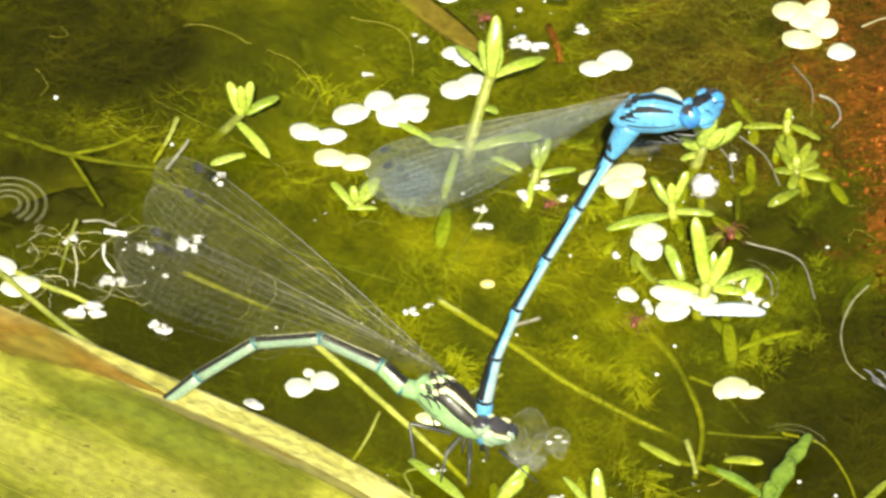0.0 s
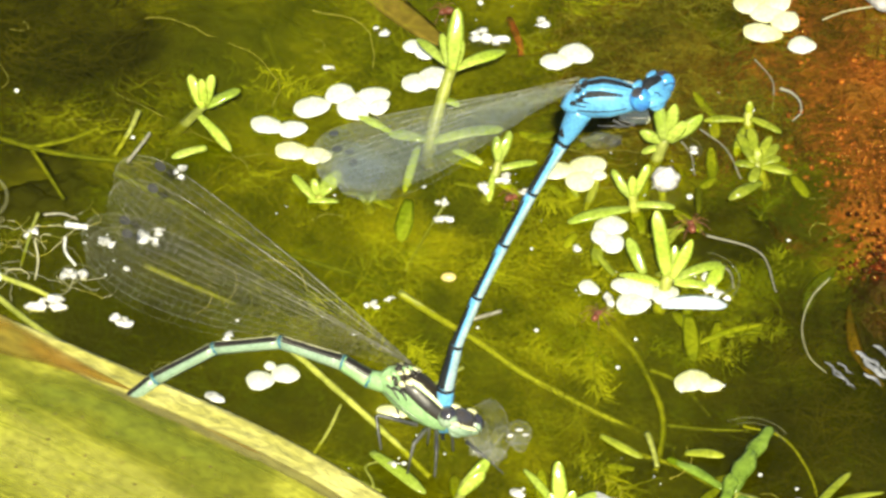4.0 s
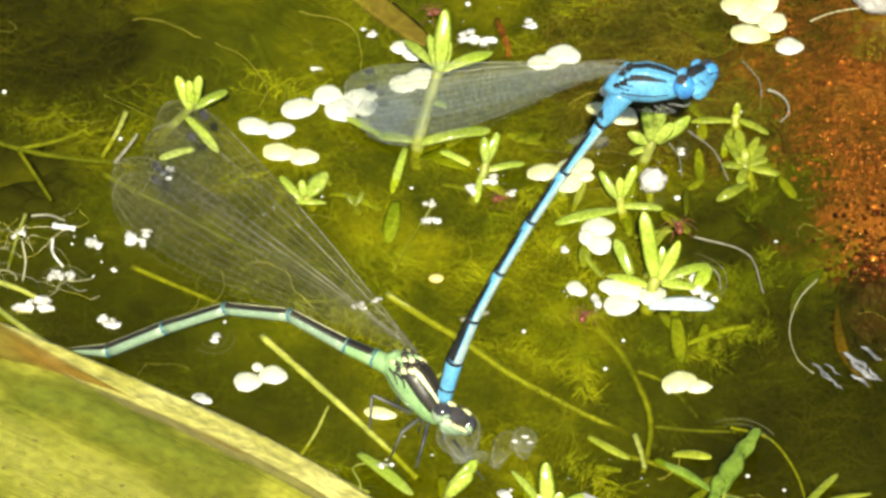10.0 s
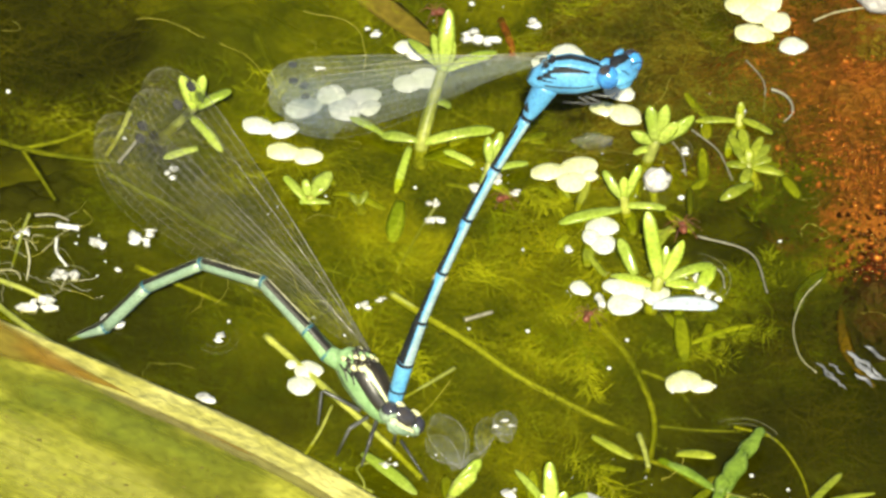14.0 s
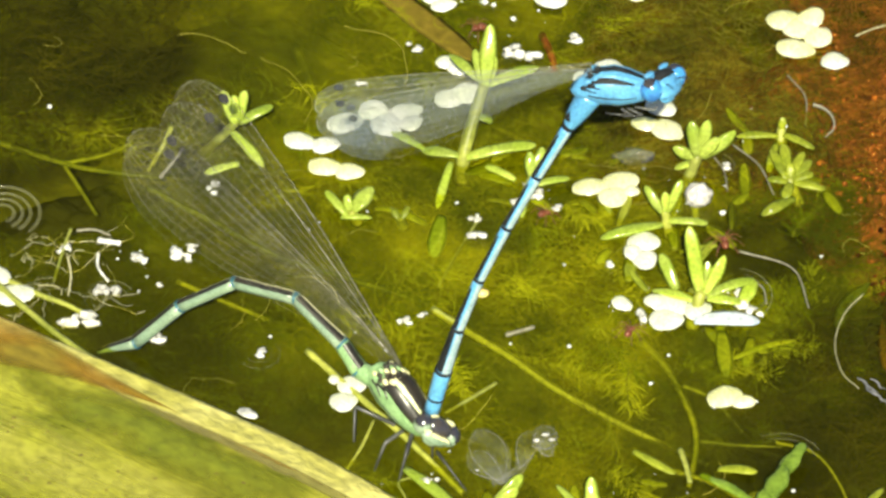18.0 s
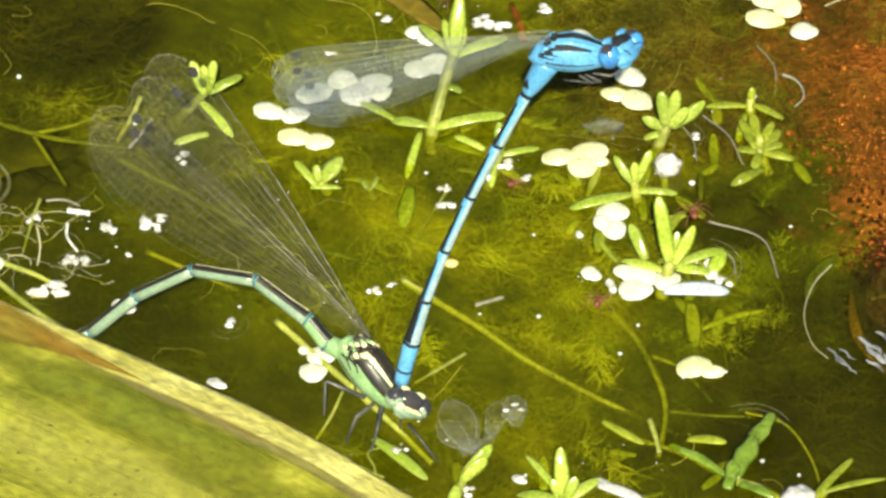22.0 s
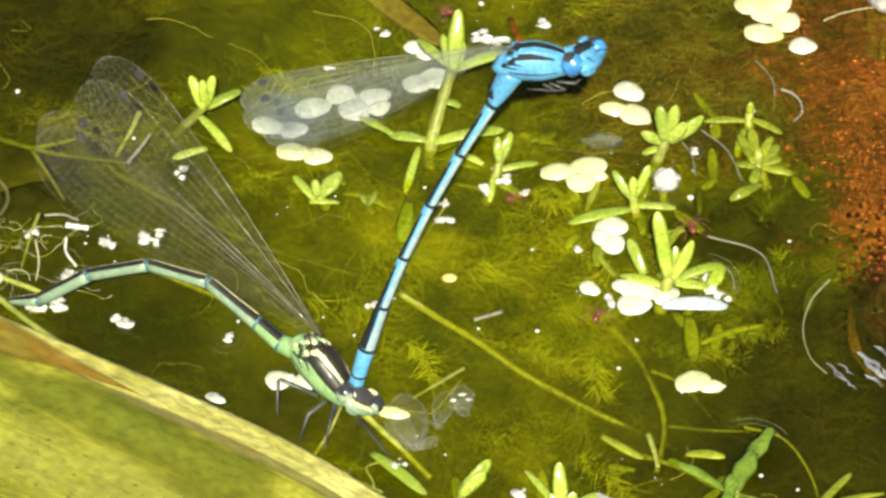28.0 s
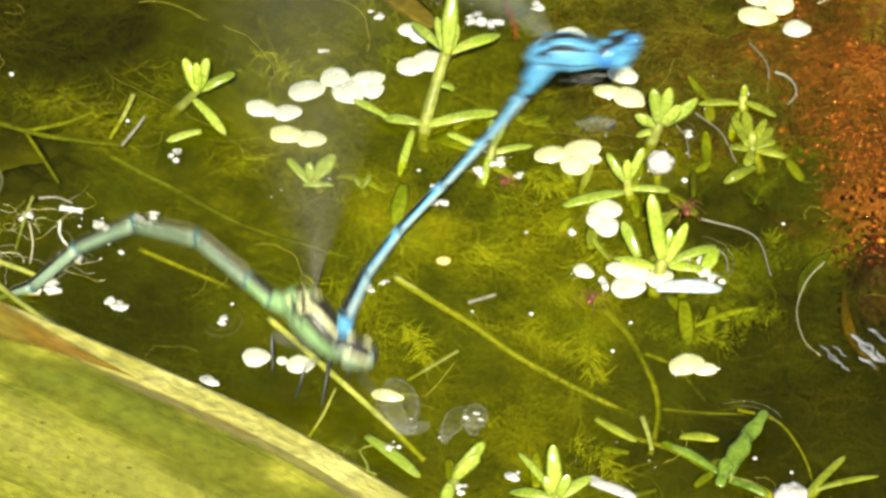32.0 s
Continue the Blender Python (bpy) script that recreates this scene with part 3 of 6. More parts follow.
felt("thread_algae", 260, 42, (-40, 28, -34, 30), (-3.0, -1.0), (1.5, 5), 0.017, THREAD_GREEN, "dull green plumes of thread algae", 33, -0.7, 3.2, 0.7)
felt("thread_algae", 190, 18, (-42, 28, -32, 32), (-1.6, -0.6), (2.0, 6), 0.017, THREAD_BRIGHT, "sunlit wisps of thread algae close to the surface", 41, -0.6, 1.1, 0.26)
felt("thread_algae", 300, 30, (-42, 28, -32, 32), (-1.9, -0.8), (1.2, 4), 0.02, THREAD_DEEP, "deep green wisps of thread algae", 42, -0.6, 1.6, 0.5)
felt("thread_algae", 34, 60, (19, 27, -9, 8), (-2.4, -0.9), (1.5, 4), 0.024, THREAD_GREEN, "bright green tuft of thread algae beside red algae", 34, 1.2, 2.0, 0.6)
threads("muddy_thread_algae", 900, (20, 36, -34, -6), (-0.95, -0.5), (2, 7), 0.026, THREAD_MUD, "muddy threads in the dark hollow", 36, 0.6, 0.3)
threads("muddy_thread_algae", 700, (-40, -24, 12, 34), (-0.95, -0.6), (2, 8), 0.026, THREAD_MUD, "muddy threads in the dark water", 37, 0.6, -0.4)
felt("dark_thread_algae", 60, 28, (9, 34, 8, 36), (-2.0, -0.6), (2.0, 6), 0.025, THREAD_DARK, "hair-fine brown threads over the silt and red algae", 35, 0.6, 3.0, 0.9)
threads("dark_thread_algae", 1500, (8, 30, 6, 36), (-2.0, -0.6), (2, 7), 0.026, THREAD_DARK, "felt of fine dark brown threads", 13, 0.9, 0.4)
threads("hair_algae", 1700, (8, 25, 9, 36), (-1.5, -0.45), (2, 7), 0.024, THREAD_HAIR, "curly felt of grey-olive hair algae", 16, 1.1, 0.8)
threads("red_thread_algae", 2600, (22.5, 36, 3, 36), (-1.3, -0.35), (1.2, 4), 0.026, THREAD_RED, "fuzz of salmon-red algae threads", 15, 1.1, 0.4)
threads("pale_thread", 45, (-36, 32, -30, 30), (-1.2, -0.3), (2, 9), 0.022, THREAD_PALE, "scattered pale root threads at the surface", 14, 0.5, -0.4)
threads("pale_thread", 26, (-35, -27, -7, 1), (0.02, 0.12), (2, 6), 0.026, THREAD_PALE, "curled translucent root threads round the debris", 17, 0.9, 0.3, 0.15)


def grains(cx, cy, count, wide, long, slant, seed):
    """Clumps of small glossy grains scattered about a centre."""
    rnd = random.Random(seed)
    gs = []
    for _ in range(count):
        if rnd.random() < 0.25 or not gs:
            hub = rnd.gauss(0, wide), rnd.gauss(0, long)
        x, y = hub[0] + rnd.gauss(0, 0.7), hub[1] + rnd.gauss(0, 0.9)
        r = rnd.choice((0.06, 0.07, 0.09, 0.12, 0.15, 0.2)) * rnd.uniform(0.7, 1.3)
        gs.append(ball((cx + x + y * slant, cy + y, -0.62 + rnd.uniform(-0.5, 0.3)), (r * rnd.uniform(0.8, 1.5), r, r * 0.8), 7, 5, 0.4, rnd.random() * 9))
    return joined(*gs)


solo("algae_grains", grains(31.0, 7.6, 620, 2.2, 5.5, -0.28, 5), GRAIN, "glossy rust-red grains on the algae bed", "algae", kind="stuff")
solo("algae_grains", grains(32.0, -2.0, 240, 1.5, 1.2, 0.3, 6), GRAIN_MAROON, "glossy maroon grains on a dark clump of algae", "algae", kind="stuff")


# ---- the reed blade ----
def reed_blade():
    """A broad floating blade: long ribs, a pale raised rim, a brown dead streak and a grey fold beside it."""
    rim = smooth_line([(-43.1, -3.44, 0.5), (-35.91, -7.61, 0.6), (-32.13, -9.91, 0.7), (-26.7, -13.11, 0.9), (-19.66, -17.46, 1.2), (-14.32, -20.88, 1.4), (-9.02, -24.55, 1.3), (-2.56, -29.51, 0.9), (8.57, -37.53, 0.3)], 8)
    down = Vector((-0.42, -0.91, 0))
    width = 18.2
    t = thing("reed_leaf", "broad yellow-green reed blade with brown-streaked pale rim, floating on the pond", "reed leaf")

    def band(s0, s1, lift, material, name, label, rib=0.0, n=10, thick=0.3):
        """A strip of the blade between two distances from its outer edge, each a number or a function of the way along."""
        verts, faces, blend = [], [], []
        for i, p in enumerate(rim):
            along = i / (len(rim) - 1)
            start = s0(along) if callable(s0) else s0
            end = s1(along) if callable(s1) else s1
            end = start + max(0.01, end - start + 0.22 * noise.noise(p * 0.3) + 0.14 * noise.noise(p * 1.7))
            for k in range(n + 1):
                s = start + (end - start) * k / n
                z = p.z - 0.035 * s + rib * math.sin(s * 5.2) + 0.06 * math.sin(s * 0.7 + p.x * 0.1)
                q = p + down * s
                verts.append((q.x, q.y, max(0.12, z) + lift))
                blend.append(math.sin(math.pi * k / n) ** 0.8)
        m = n + 1
        top = len(verts)
        verts += [(x, y, z - thick) for x, y, z in verts]
        rows = len(rim)
        for i in range(rows - 1):
            for k in range(n):
                f = (i * m + k, i * m + k + 1, (i + 1) * m + k + 1, (i + 1) * m + k)
                faces.append(f[::-1])
                faces.append(tuple(v + top for v in f))
            for k in (0, n):
                f = (i * m + k, (i + 1) * m + k, (i + 1) * m + k + top, i * m + k + top)
                faces.append(f if k else f[::-1])
        ob = part(name, (verts, faces), material, t, label)
        ob.data.attributes.new("blend", "FLOAT", "POINT").data.foreach_set("value", blend + blend)
        return ob

    band(0.9, width, 0.0, REED, "blade", "yellow-green blade with soft long mottling", 0.015, 60)
    band(0.0, lambda a: 1.9 + 0.5 * a, 0.06, REED_RIM, "rim", "pale straw-yellow rim", 0.02, 8, 0.5)
    edge = lambda a: -0.15 + min(2.4, max(0.0, a - 0.25) * 9)
    band(edge, lambda a: edge(a) + 4.2 * max(0.0, 1 - 4.2 * max(0.0, a - 0.22)), 0.12, REED_BROWN, "dead_streak", "rust-brown dead streak that narrows along the blade", 0.0, 14, 0.02)
    band(2.0, lambda a: 2.0 + 1.0 * min(1.0, max(0.0, (a - 0.33) * 6)), 0.09, REED_GREY, "fold", "grey-violet crease", 0.0, 6, 0.02)
    band(2.6, lambda a: 4.6 + min(4.0, 11 * max(0.0, a - 0.2)), 0.05, REED_DARK, "dull_streak", "dull green streak along the blade", 0.0, 12, 0.02)
    band(7.0, 14.2, 0.03, REED_LIGHT, "yellow_streak", "yellowed streak along the blade", 0.0, 12, 0.02)
    band(14.0, width + 0.4, 0.04, REED_DARK, "dull_streak", "dull green strip towards the middle of the blade", 0.0, 8, 0.02)

    def on_blade(a, s, up=0.0):
        k = a * (len(rim) - 1)
        p = rim[int(k)].lerp(rim[min(len(rim) - 1, int(k) + 1)], k % 1)
        q = p + down * s
        return Vector((q.x, q.y, max(0.12, p.z - 0.035 * s + 0.06 * math.sin(s * 0.7 + p.x * 0.1)) + up))

    part("scratch", tube([on_blade(0.2 + 0.32 * i / 20, 2.6 + 7.5 * (i / 20) ** 0.8 + 0.1 * math.sin(i), 0.05) for i in range(21)], 0.045, 0.02, 5), REED_LIGHT, t, "thin pale scratch across the blade")
    part("scratch", tube([on_blade(0.36 + 0.3 * i / 20, 8.9 + 1.6 * i / 20, 0.05) for i in range(21)], 0.04, 0.02, 5), REED_LIGHT, t, "thin pale scratch across the blade")
    flecks = random.Random(8)
    for _ in range(90):
        a, s, r = flecks.uniform(0.16, 0.75), flecks.uniform(4.5, 16), flecks.uniform(0.04, 0.12)
        c = on_blade(a, s, 0.03)
        part("fleck", ball(c, (r * flecks.uniform(0.9, 2.0), r, 0.04), 7, 5, 0.5, r * 90), REED_FLECK, t)
    rnd = random.Random(4)
    for _ in range(22):
        s, a = rnd.uniform(2.8, 17.0), rnd.randint(0, len(rim) - 20)
        run = rim[a:a + rnd.randint(10, 40)]
        part("fibre", tube([p + down * (s + 0.05 * math.sin(i * 0.6)) + Vector((0, 0, max(0.12 - p.z, -0.035 * s + 0.06 * math.sin(s * 0.7 + p.x * 0.1)) + 0.015)) for i, p in enumerate(run)], 0.05, 0.02, 5), REED, t)


reed_blade()


# ---- floating duckweed ----
def duckweed(fronds, material, label, group="floating duckweed"):
    """fronds: centre x, y, length, width and turn of each."""
    cx, cy = fronds[0][0], fronds[0][1]
    t = thing("duckweed", label, "duckweed", (cx, cy, 0), group)
    for i, (x, y, l, w, a) in enumerate(fronds):
        part("frond", frond((x - cx, y - cy), l * 1.06, w * 1.06, a, 0.5, 0.2 + 0.06 * i, (x * 7 + y * 3) % 17), material, t)
    part("root", tube(smooth_line([(0, 0, 0.1), (0.1, 0.9, -1.5), (0.0, 1.6, -2.4)], 4), 0.03, 0.02, 5), THREAD_PALE, t, "thin pale hanging root")
    return t


WHITE_LABEL = "pale sunlit duckweed fronds floating together"
duckweed([(22.48, 23.84, 2.4, 1.9, 20), (23.85, 22.79, 2.6, 2.2, -20), (25.1, 21.81, 2.2, 2.0, 40), (23.37, 20.45, 2.9, 1.9, -10), (24.61, 23.84, 2.2, 1.8, 60)], FROND_YELLOW, "cluster of yellowish duckweed fronds over red algae")
duckweed([(26.22, 19.35, 1.7, 1.9, 100)], FROND, "single pale duckweed frond over red algae")
duckweed([(-13.72, 10.74, 2.4, 1.7, -25), (-11.78, 10.26, 2.1, 1.6, 10)], FROND, WHITE_LABEL)
duckweed([(-11.75, 7.98, 2.6, 1.7, -15), (-9.95, 7.45, 2.1, 1.6, -5)], FROND_YELLOW, "pair of yellowish duckweed fronds")
duckweed([(-10.34, 12.66, 2.7, 2.0, 15), (-8.25, 13.93, 2.2, 2.0, -30), (-7.23, 12.42, 2.4, 2.3, 60), (-5.72, 13.63, 2.3, 1.8, 20), (-5.42, 12.42, 1.7, 1.4, 40)], FROND, "large cluster of pale sunlit duckweed fronds")
duckweed([(-2.61, 15.21, 2.1, 1.8, -10), (-1.35, 15.81, 2.2, 2.2, 60)], FROND, "pale duckweed fronds beside a green shoot")
duckweed([(-2.88, 19.23, 1.5, 1.2, 20), (-2.07, 18.31, 1.6, 1.1, -45)], FROND, "small duckweed fronds beside a green shoot")
duckweed([(-3.59, 26.51, 2.3, 1.6, 25), (-2.09, 27.26, 2.6, 1.8, -15), (-3.07, 25.27, 1.9, 1.2, 10), (-0.81, 27.51, 1.9, 1.4, 0)], FROND, "cluster of pale duckweed fronds and scraps")
duckweed([(5.04, 26.14, 1.9, 2.3, 70), (4.45, 27.51, 1.7, 1.4, 0)], FROND, WHITE_LABEL)
duckweed([(10.08, 27.01, 2.1, 1.5, -10), (11.7, 26.76, 2.0, 1.7, 20)], FROND_YELLOW, "pair of yellowish duckweed fronds")
duckweed([(7.86, 17.52, 2.4, 1.6, 5), (9.31, 18.37, 2.0, 2.4, 80)], FROND, WHITE_LABEL)
duckweed([(13.18, 14.36, 2.4, 1.8, -40)], FROND, "single pale duckweed frond")
duckweed([(12.11, 12.54, 2.3, 1.3, -10), (13.61, 11.82, 2.5, 1.9, -35)], FROND_YELLOW, "yellowish duckweed fronds beside a green shoot")
duckweed([(7.84, 5.9, 2.6, 1.6, 5), (10.06, 6.32, 2.7, 2.0, 12), (9.5, 4.71, 2.1, 2.0, 40), (10.88, 5.25, 1.1, 1.0, 0)], FROND_YELLOW, "three yellow-green duckweed fronds joined together")
duckweed([(11.69, 0.18, 1.8, 2.3, 95), (11.75, -1.7, 1.8, 1.9, 30), (10.85, -1, 1.2, 1.5, 10)], FROND, "small clover-like group of pale duckweed")
duckweed([(13.5, -6.23, 2.4, 2.6, 60), (13.22, -7.96, 2.5, 2.0, 0), (12.39, -6.05, 1.5, 1.2, 20)], FROND, "pale duckweed fronds at the foot of a shoot")
duckweed([(15.54, -6.92, 2.0, 1.9, 20)], FROND, "single pale duckweed frond beside a shoot")
duckweed([(17.26, -15.6, 1.9, 2.6, 110), (18.67, -16.17, 1.1, 1.6, 100)], FROND_YELLOW, "two cream-yellow duckweed fronds")
duckweed([(10, -6.23, 1.6, 1.2, -40)], FROND, "small pale frond beside a spider")
duckweed([(-4.22, -18.76, 2.4, 1.1, -15)], FROND_YELLOW, "half-sunk yellowish frond under the female")
duckweed([(-34.15, -5.3, 3.0, 1.9, 15), (-35.87, -3.44, 2.6, 2.0, -20)], FROND, WHITE_LABEL)
DRIFT_A = duckweed([(-13.76, -15.6, 2.0, 1.8, 10)], FROND, "loose pale duckweed frond pushed by the female")
DRIFT_B = duckweed([(-11.94, -14.92, 2.1, 1.7, -25), (-13.09, -14.24, 0.8, 0.8, 0)], FROND, "loose pale duckweed fronds pushed by the female")


# ---- green shoots ----
def shoot(stem_pts, leaves, label, material=None, stem_r=0.42, stem_mat=None, group="green pond shoots"):
    """stem_pts: x, y, z of the stem; leaves: base, tip and width of each."""
    o = Vector(stem_pts[0])
    t = thing("water_plant", label, "water plant", o, group)
    part("stem", tube([p - o for p in smooth_line(stem_pts, 5)], stem_r, stem_r * 0.75, 8, 0.06), stem_mat or STEM, t, "pale jointed stem")
    for b, e, w in leaves:
        b, e = Vector(b) - o, Vector(e) - o
        flat = abs(e.z - b.z) < (e - b).length * 0.5
        part("leaf", leaf(b, e, w * 0.9, 0.34, 0.05, (0, 0, 1) if flat else (0, -1, 0.35), wave=0.13 if material is LEAF_DEEP else 0.06, n=18 if material is LEAF_DEEP else 12), material or LEAF, t)
    return t


shoot([(-21.03, 12.09, -2.5), (-19.55, 11.03, 0.3), (-18.37, 10.76, 2.2)],
      [((-18.45, 10.52, 2.2), (-19.4, 11.94, 4.2), 1.0), ((-18.33, 10.76, 2.2), (-18.5, 11.05, 4.6), 0.8), ((-18.25, 10.76, 2.2), (-17.71, 11.53, 4.6), 0.95), ((-18.17, 10.85, 2), (-15.7, 11.83, 2.8), 1.15),
       ((-18.81, 10.83, 1.2), (-16.3, 7.71, 0.5), 0.95), ((-18.15, 8.11, 0.4), (-20.72, 7.2, 0.3), 0.9)], "fresh green shoot with five fleshy leaves standing out of the water")
shoot([(-1.68, 8.58, -2), (-1.55, 8.83, 0.4), (-0.79, 10.77, 2.6), (-0.04, 12.23, 4.5)],
      [((0.04, 12.22, 4.4), (0.46, 14.89, 8.2), 1.35), ((-0.17, 12.52, 4.4), (-0.75, 14.54, 6), 0.85), ((0.17, 12.72, 4.5), (0.04, 13.67, 6.6), 0.7), ((0.46, 12.72, 4.5), (0.79, 13.39, 6.4), 0.7), ((-0.38, 12.92, 4.3), (-2.6, 15.1, 5), 0.95), ((0.25, 12.55, 4.2), (4.02, 14.39, 4.4), 1.25),
       ((-0.67, 10.95, 2.6), (0.63, 10.76, 2.2), 0.9), ((-1.34, 8.53, 0.7), (3.81, 9.39, 1.2), 1.35), ((-1.84, 8.75, 0.6), (-4.69, 9.4, 0.6), 1.2), ((-4.35, 9.45, 0.5), (-6.96, 10.91, 1), 0.8),
       ((-2.47, 8.23, 0.4), (-3.5, 4.29, -0.4), 0.8), ((-3.16, 3.4, -0.4), (-3.73, -0.93, -0.3), 1.45)], "tall fresh green shoot with whorls of fleshy leaves", stem_r=0.55)
shoot([(2.42, 4.21, -1.5), (3.08, 5.07, -0), (3.5, 6.05, 1.2)],
      [((3.42, 5.81, 1.2), (3.33, 6.92, 2.8), 0.9), ((3.5, 5.93, 1.2), (4.33, 7.19, 3), 0.9), ((3.58, 5.94, 0.9), (3.25, 6.37, 2.4), 0.7), ((3.5, 5.75, 0.5), (6.3, 6.42, 0.6), 0.85), ((2.25, 6.45, 0.4), (0.04, 7.94, 0.4), 0.8), ((3.08, 5.55, 0.4), (2.74, 2.68, 0.2), 0.6)],
      "small green shoot with short upright leaves")
shoot([(14.69, 7.18, -1.5), (15.3, 7.54, 0.2), (15.82, 8.01, 1.5)],
      [((15.69, 7.77, 1.5), (15.25, 8.7, 4.2), 1.15), ((15.86, 7.89, 1.5), (16.49, 8.62, 4.4), 1.1), ((15.95, 7.77, 1.5), (17.25, 7.94, 3.2), 1.1), ((16.11, 7.75, 1.4), (18.56, 8.65, 3.2), 1.1), ((15.62, 7.84, 1.2), (13.93, 8.01, 2.2), 1.0), ((15.72, 8.03, 0.6), (14.04, 7.54, 0.5), 0.8)],
      "fresh green shoot with a tuft of fleshy upright leaves", stem_r=0.5)
shoot([(13.64, 1.94, -1), (13.37, 2.11, 0.3), (13.28, 2.5, 1.2)],
      [((13.12, 2.29, 1), (11.78, 3.56, 2.6), 0.85), ((13.28, 2.26, 1.2), (13.26, 2.65, 2.8), 0.75), ((13.4, 2.26, 1.2), (14.46, 3.34, 3.4), 0.85), ((13.53, 2.02, 0.5), (16.44, 1.89, 0.4), 0.9), ((13.12, 1.81, 0.3), (8.46, 0.56, 0.2), 1.2)],
      "small green shoot with narrow leaves")
shoot([(15.08, -6.89, -1.5), (15.46, -6.54, 0.2), (15.79, -5.91, 1.2)],
      [((15.7, -6.08, 1.2), (14.84, -3.89, 5.8), 1.3), ((15.95, -6.04, 1.1), (16.26, -4.88, 3.2), 0.9), ((16.03, -6.16, 1.1), (17.49, -4.7, 3.6), 1.05), ((16.12, -6.07, 0.9), (19.66, -5.03, 1.6), 1.1), ((16.2, -6.17, 0.7), (18.75, -6.47, 0.6), 1.1), ((19.69, -4.63, 0.9), (18.67, -6.45, 0.4), 1.3),
       ((14, -5.1, 0.5), (12.85, -3.07, 2.2), 1.1), ((15.38, -6.16, 0.4), (12.19, -4.9, 0.3), 0.9)], "large green shoot with a tall leaf and spreading side leaves", stem_r=0.55)
shoot([(22.4, 9.57, -1.2), (22, 11.05, -0.3), (22.08, 11.81, 0.6)],
      [((21.78, 11.25, 0.2), (18.63, 11.15, 0.3), 0.8), ((22.24, 11.27, 0.3), (24.47, 9.93, 0.2), 0.8), ((22.07, 11.57, 0.6), (22.14, 11.8, 1.6), 0.7), ((21.64, 10.62, 0), (21, 7.83, -0.2), 0.8)], "limp green shoot at the edge of red algae", LEAF_WET)
shoot([(23.32, 5.7, -1.5), (22.88, 6.17, -0.5), (22.47, 6.83, 0.2)],
      [((22.46, 6.65, 0.2), (21.48, 8.12, 0.8), 0.9), ((22.59, 6.83, 0.2), (22.59, 7.56, 1), 0.9), ((22.72, 6.83, 0.2), (24.17, 8.33, 0.6), 1.1), ((22.79, 6.45, 0.1), (25.2, 5.84, 0), 1.0), ((22.84, 4.89, 0), (20.38, 3.02, 0.1), 1.1), ((22.3, 6.6, 0.3), (21.2, 9.3, 0.8), 0.9), ((22.5, 7.0, 0.3), (22.1, 9.7, 1.0), 1.0), ((22.7, 7.0, 0.3), (23.6, 9.0, 0.8), 0.9), ((22.4, 6.4, 0.2), (20.9, 6.5, 0.4), 0.9), ((22.6, 6.2, 0.2), (22.1, 4.7, 0.2), 1.0), ((22.8, 6.6, 0.2), (24.3, 7.0, 0.5), 0.9)], "half-sunk green shoot beside red algae", LEAF_WET)
shoot([(-9.33, 3.42, -1), (-9.65, 3.02, 0.1), (-9.81, 3.09, 0.5)],
      [((-10.14, 2.82, 0.3), (-11.69, 4.45, 1.2), 0.85), ((-9.93, 3.09, 0.5), (-10.14, 3.73, 1.5), 0.8), ((-9.64, 2.99, 0.6), (-8.27, 4.46, 1.6), 1.5), ((-10.56, 2.68, 0.2), (-8.27, 2.68, 0.2), 0.6)], "small green sprout with glossy wet leaves", LEAF)
shoot([(-6, 3.14, -1.2), (-6.16, 3.03, -0.5), (-6.24, 2.88, 0)], [((-6.32, 2.7, 0), (-6.82, 3.42, 0.4), 0.6), ((-6.07, 2.7, 0), (-5.57, 3.56, 0.5), 0.6)], "tiny green sprout just under the surface", LEAF_WET)
shoot([(-0.36, -28.47, -1), (0.44, -27.67, 0.2), (0.96, -26.95, 1.6)],
      [((0.72, -27.12, 1.2), (2.73, -25.87, 2.8), 1.1), ((0.64, -27.32, 1), (2.32, -26.82, 2.4), 1.2), ((0.56, -27.59, 1), (1.52, -27.62, 2.2), 1.0), ((0.24, -27.77, 0.6), (-0.24, -30.02, 0.2), 1.1)], "bright green shoot with a rounded bud of leaves")
solo("loose_leaf", leaf((-5.72, -23.22, 0.7), (-1.85, -26.83, 0.3), 1.05, 0.35, 0.04), LEAF, "loose bright green leaf floating beside the reed", "leaf")
shoot([(8.07, -28.74, -1), (7.85, -29.02, 0.3), (7.77, -28.94, 0.8)],
      [((7.73, -29.05, 0.8), (7.52, -27.04, 3.8), 1.2), ((7.61, -28.86, 0.6), (5.15, -24.87, 0.8), 0.7), ((7.61, -29.05, 0.5), (4.45, -28.35, 0.4), 1.1), ((7.93, -29.16, 0.8), (8.64, -28.63, 2.4), 1.0), ((8.05, -29.08, 0.6), (10.26, -27.86, 1.4), 1.2), ((7.93, -29.23, 0.4), (8.23, -31.05, 0.3), 1.1), ((7.45, -28.96, 0.7), (6.96, -28.42, 2), 0.8)],
      "bright green shoot with leaves fanned out on the water")
shoot([(24.16, -28, -1.5), (21.93, -27.46, -0.2), (20.12, -26.95, 0.2)],
      [((20.61, -24.71, 0.4), (22.89, -21.33, 1.4), 1.35), ((19.84, -26.83, 0.3), (21.51, -23.36, 1.2), 1.7), ((19.42, -27.72, 0.2), (20.11, -25.18, 0.9), 1.2), ((20.78, -24, 0.7), (21.8, -23.52, 0.9), 0.8), ((20.31, -27.27, 0.3), (22.85, -28.58, 0.3), 0.9), ((19.46, -26.31, 0.1), (15.38, -22.87, -0.2), 0.9)], "dark green plant with broad wavy wet leaves", LEAF_DEEP)
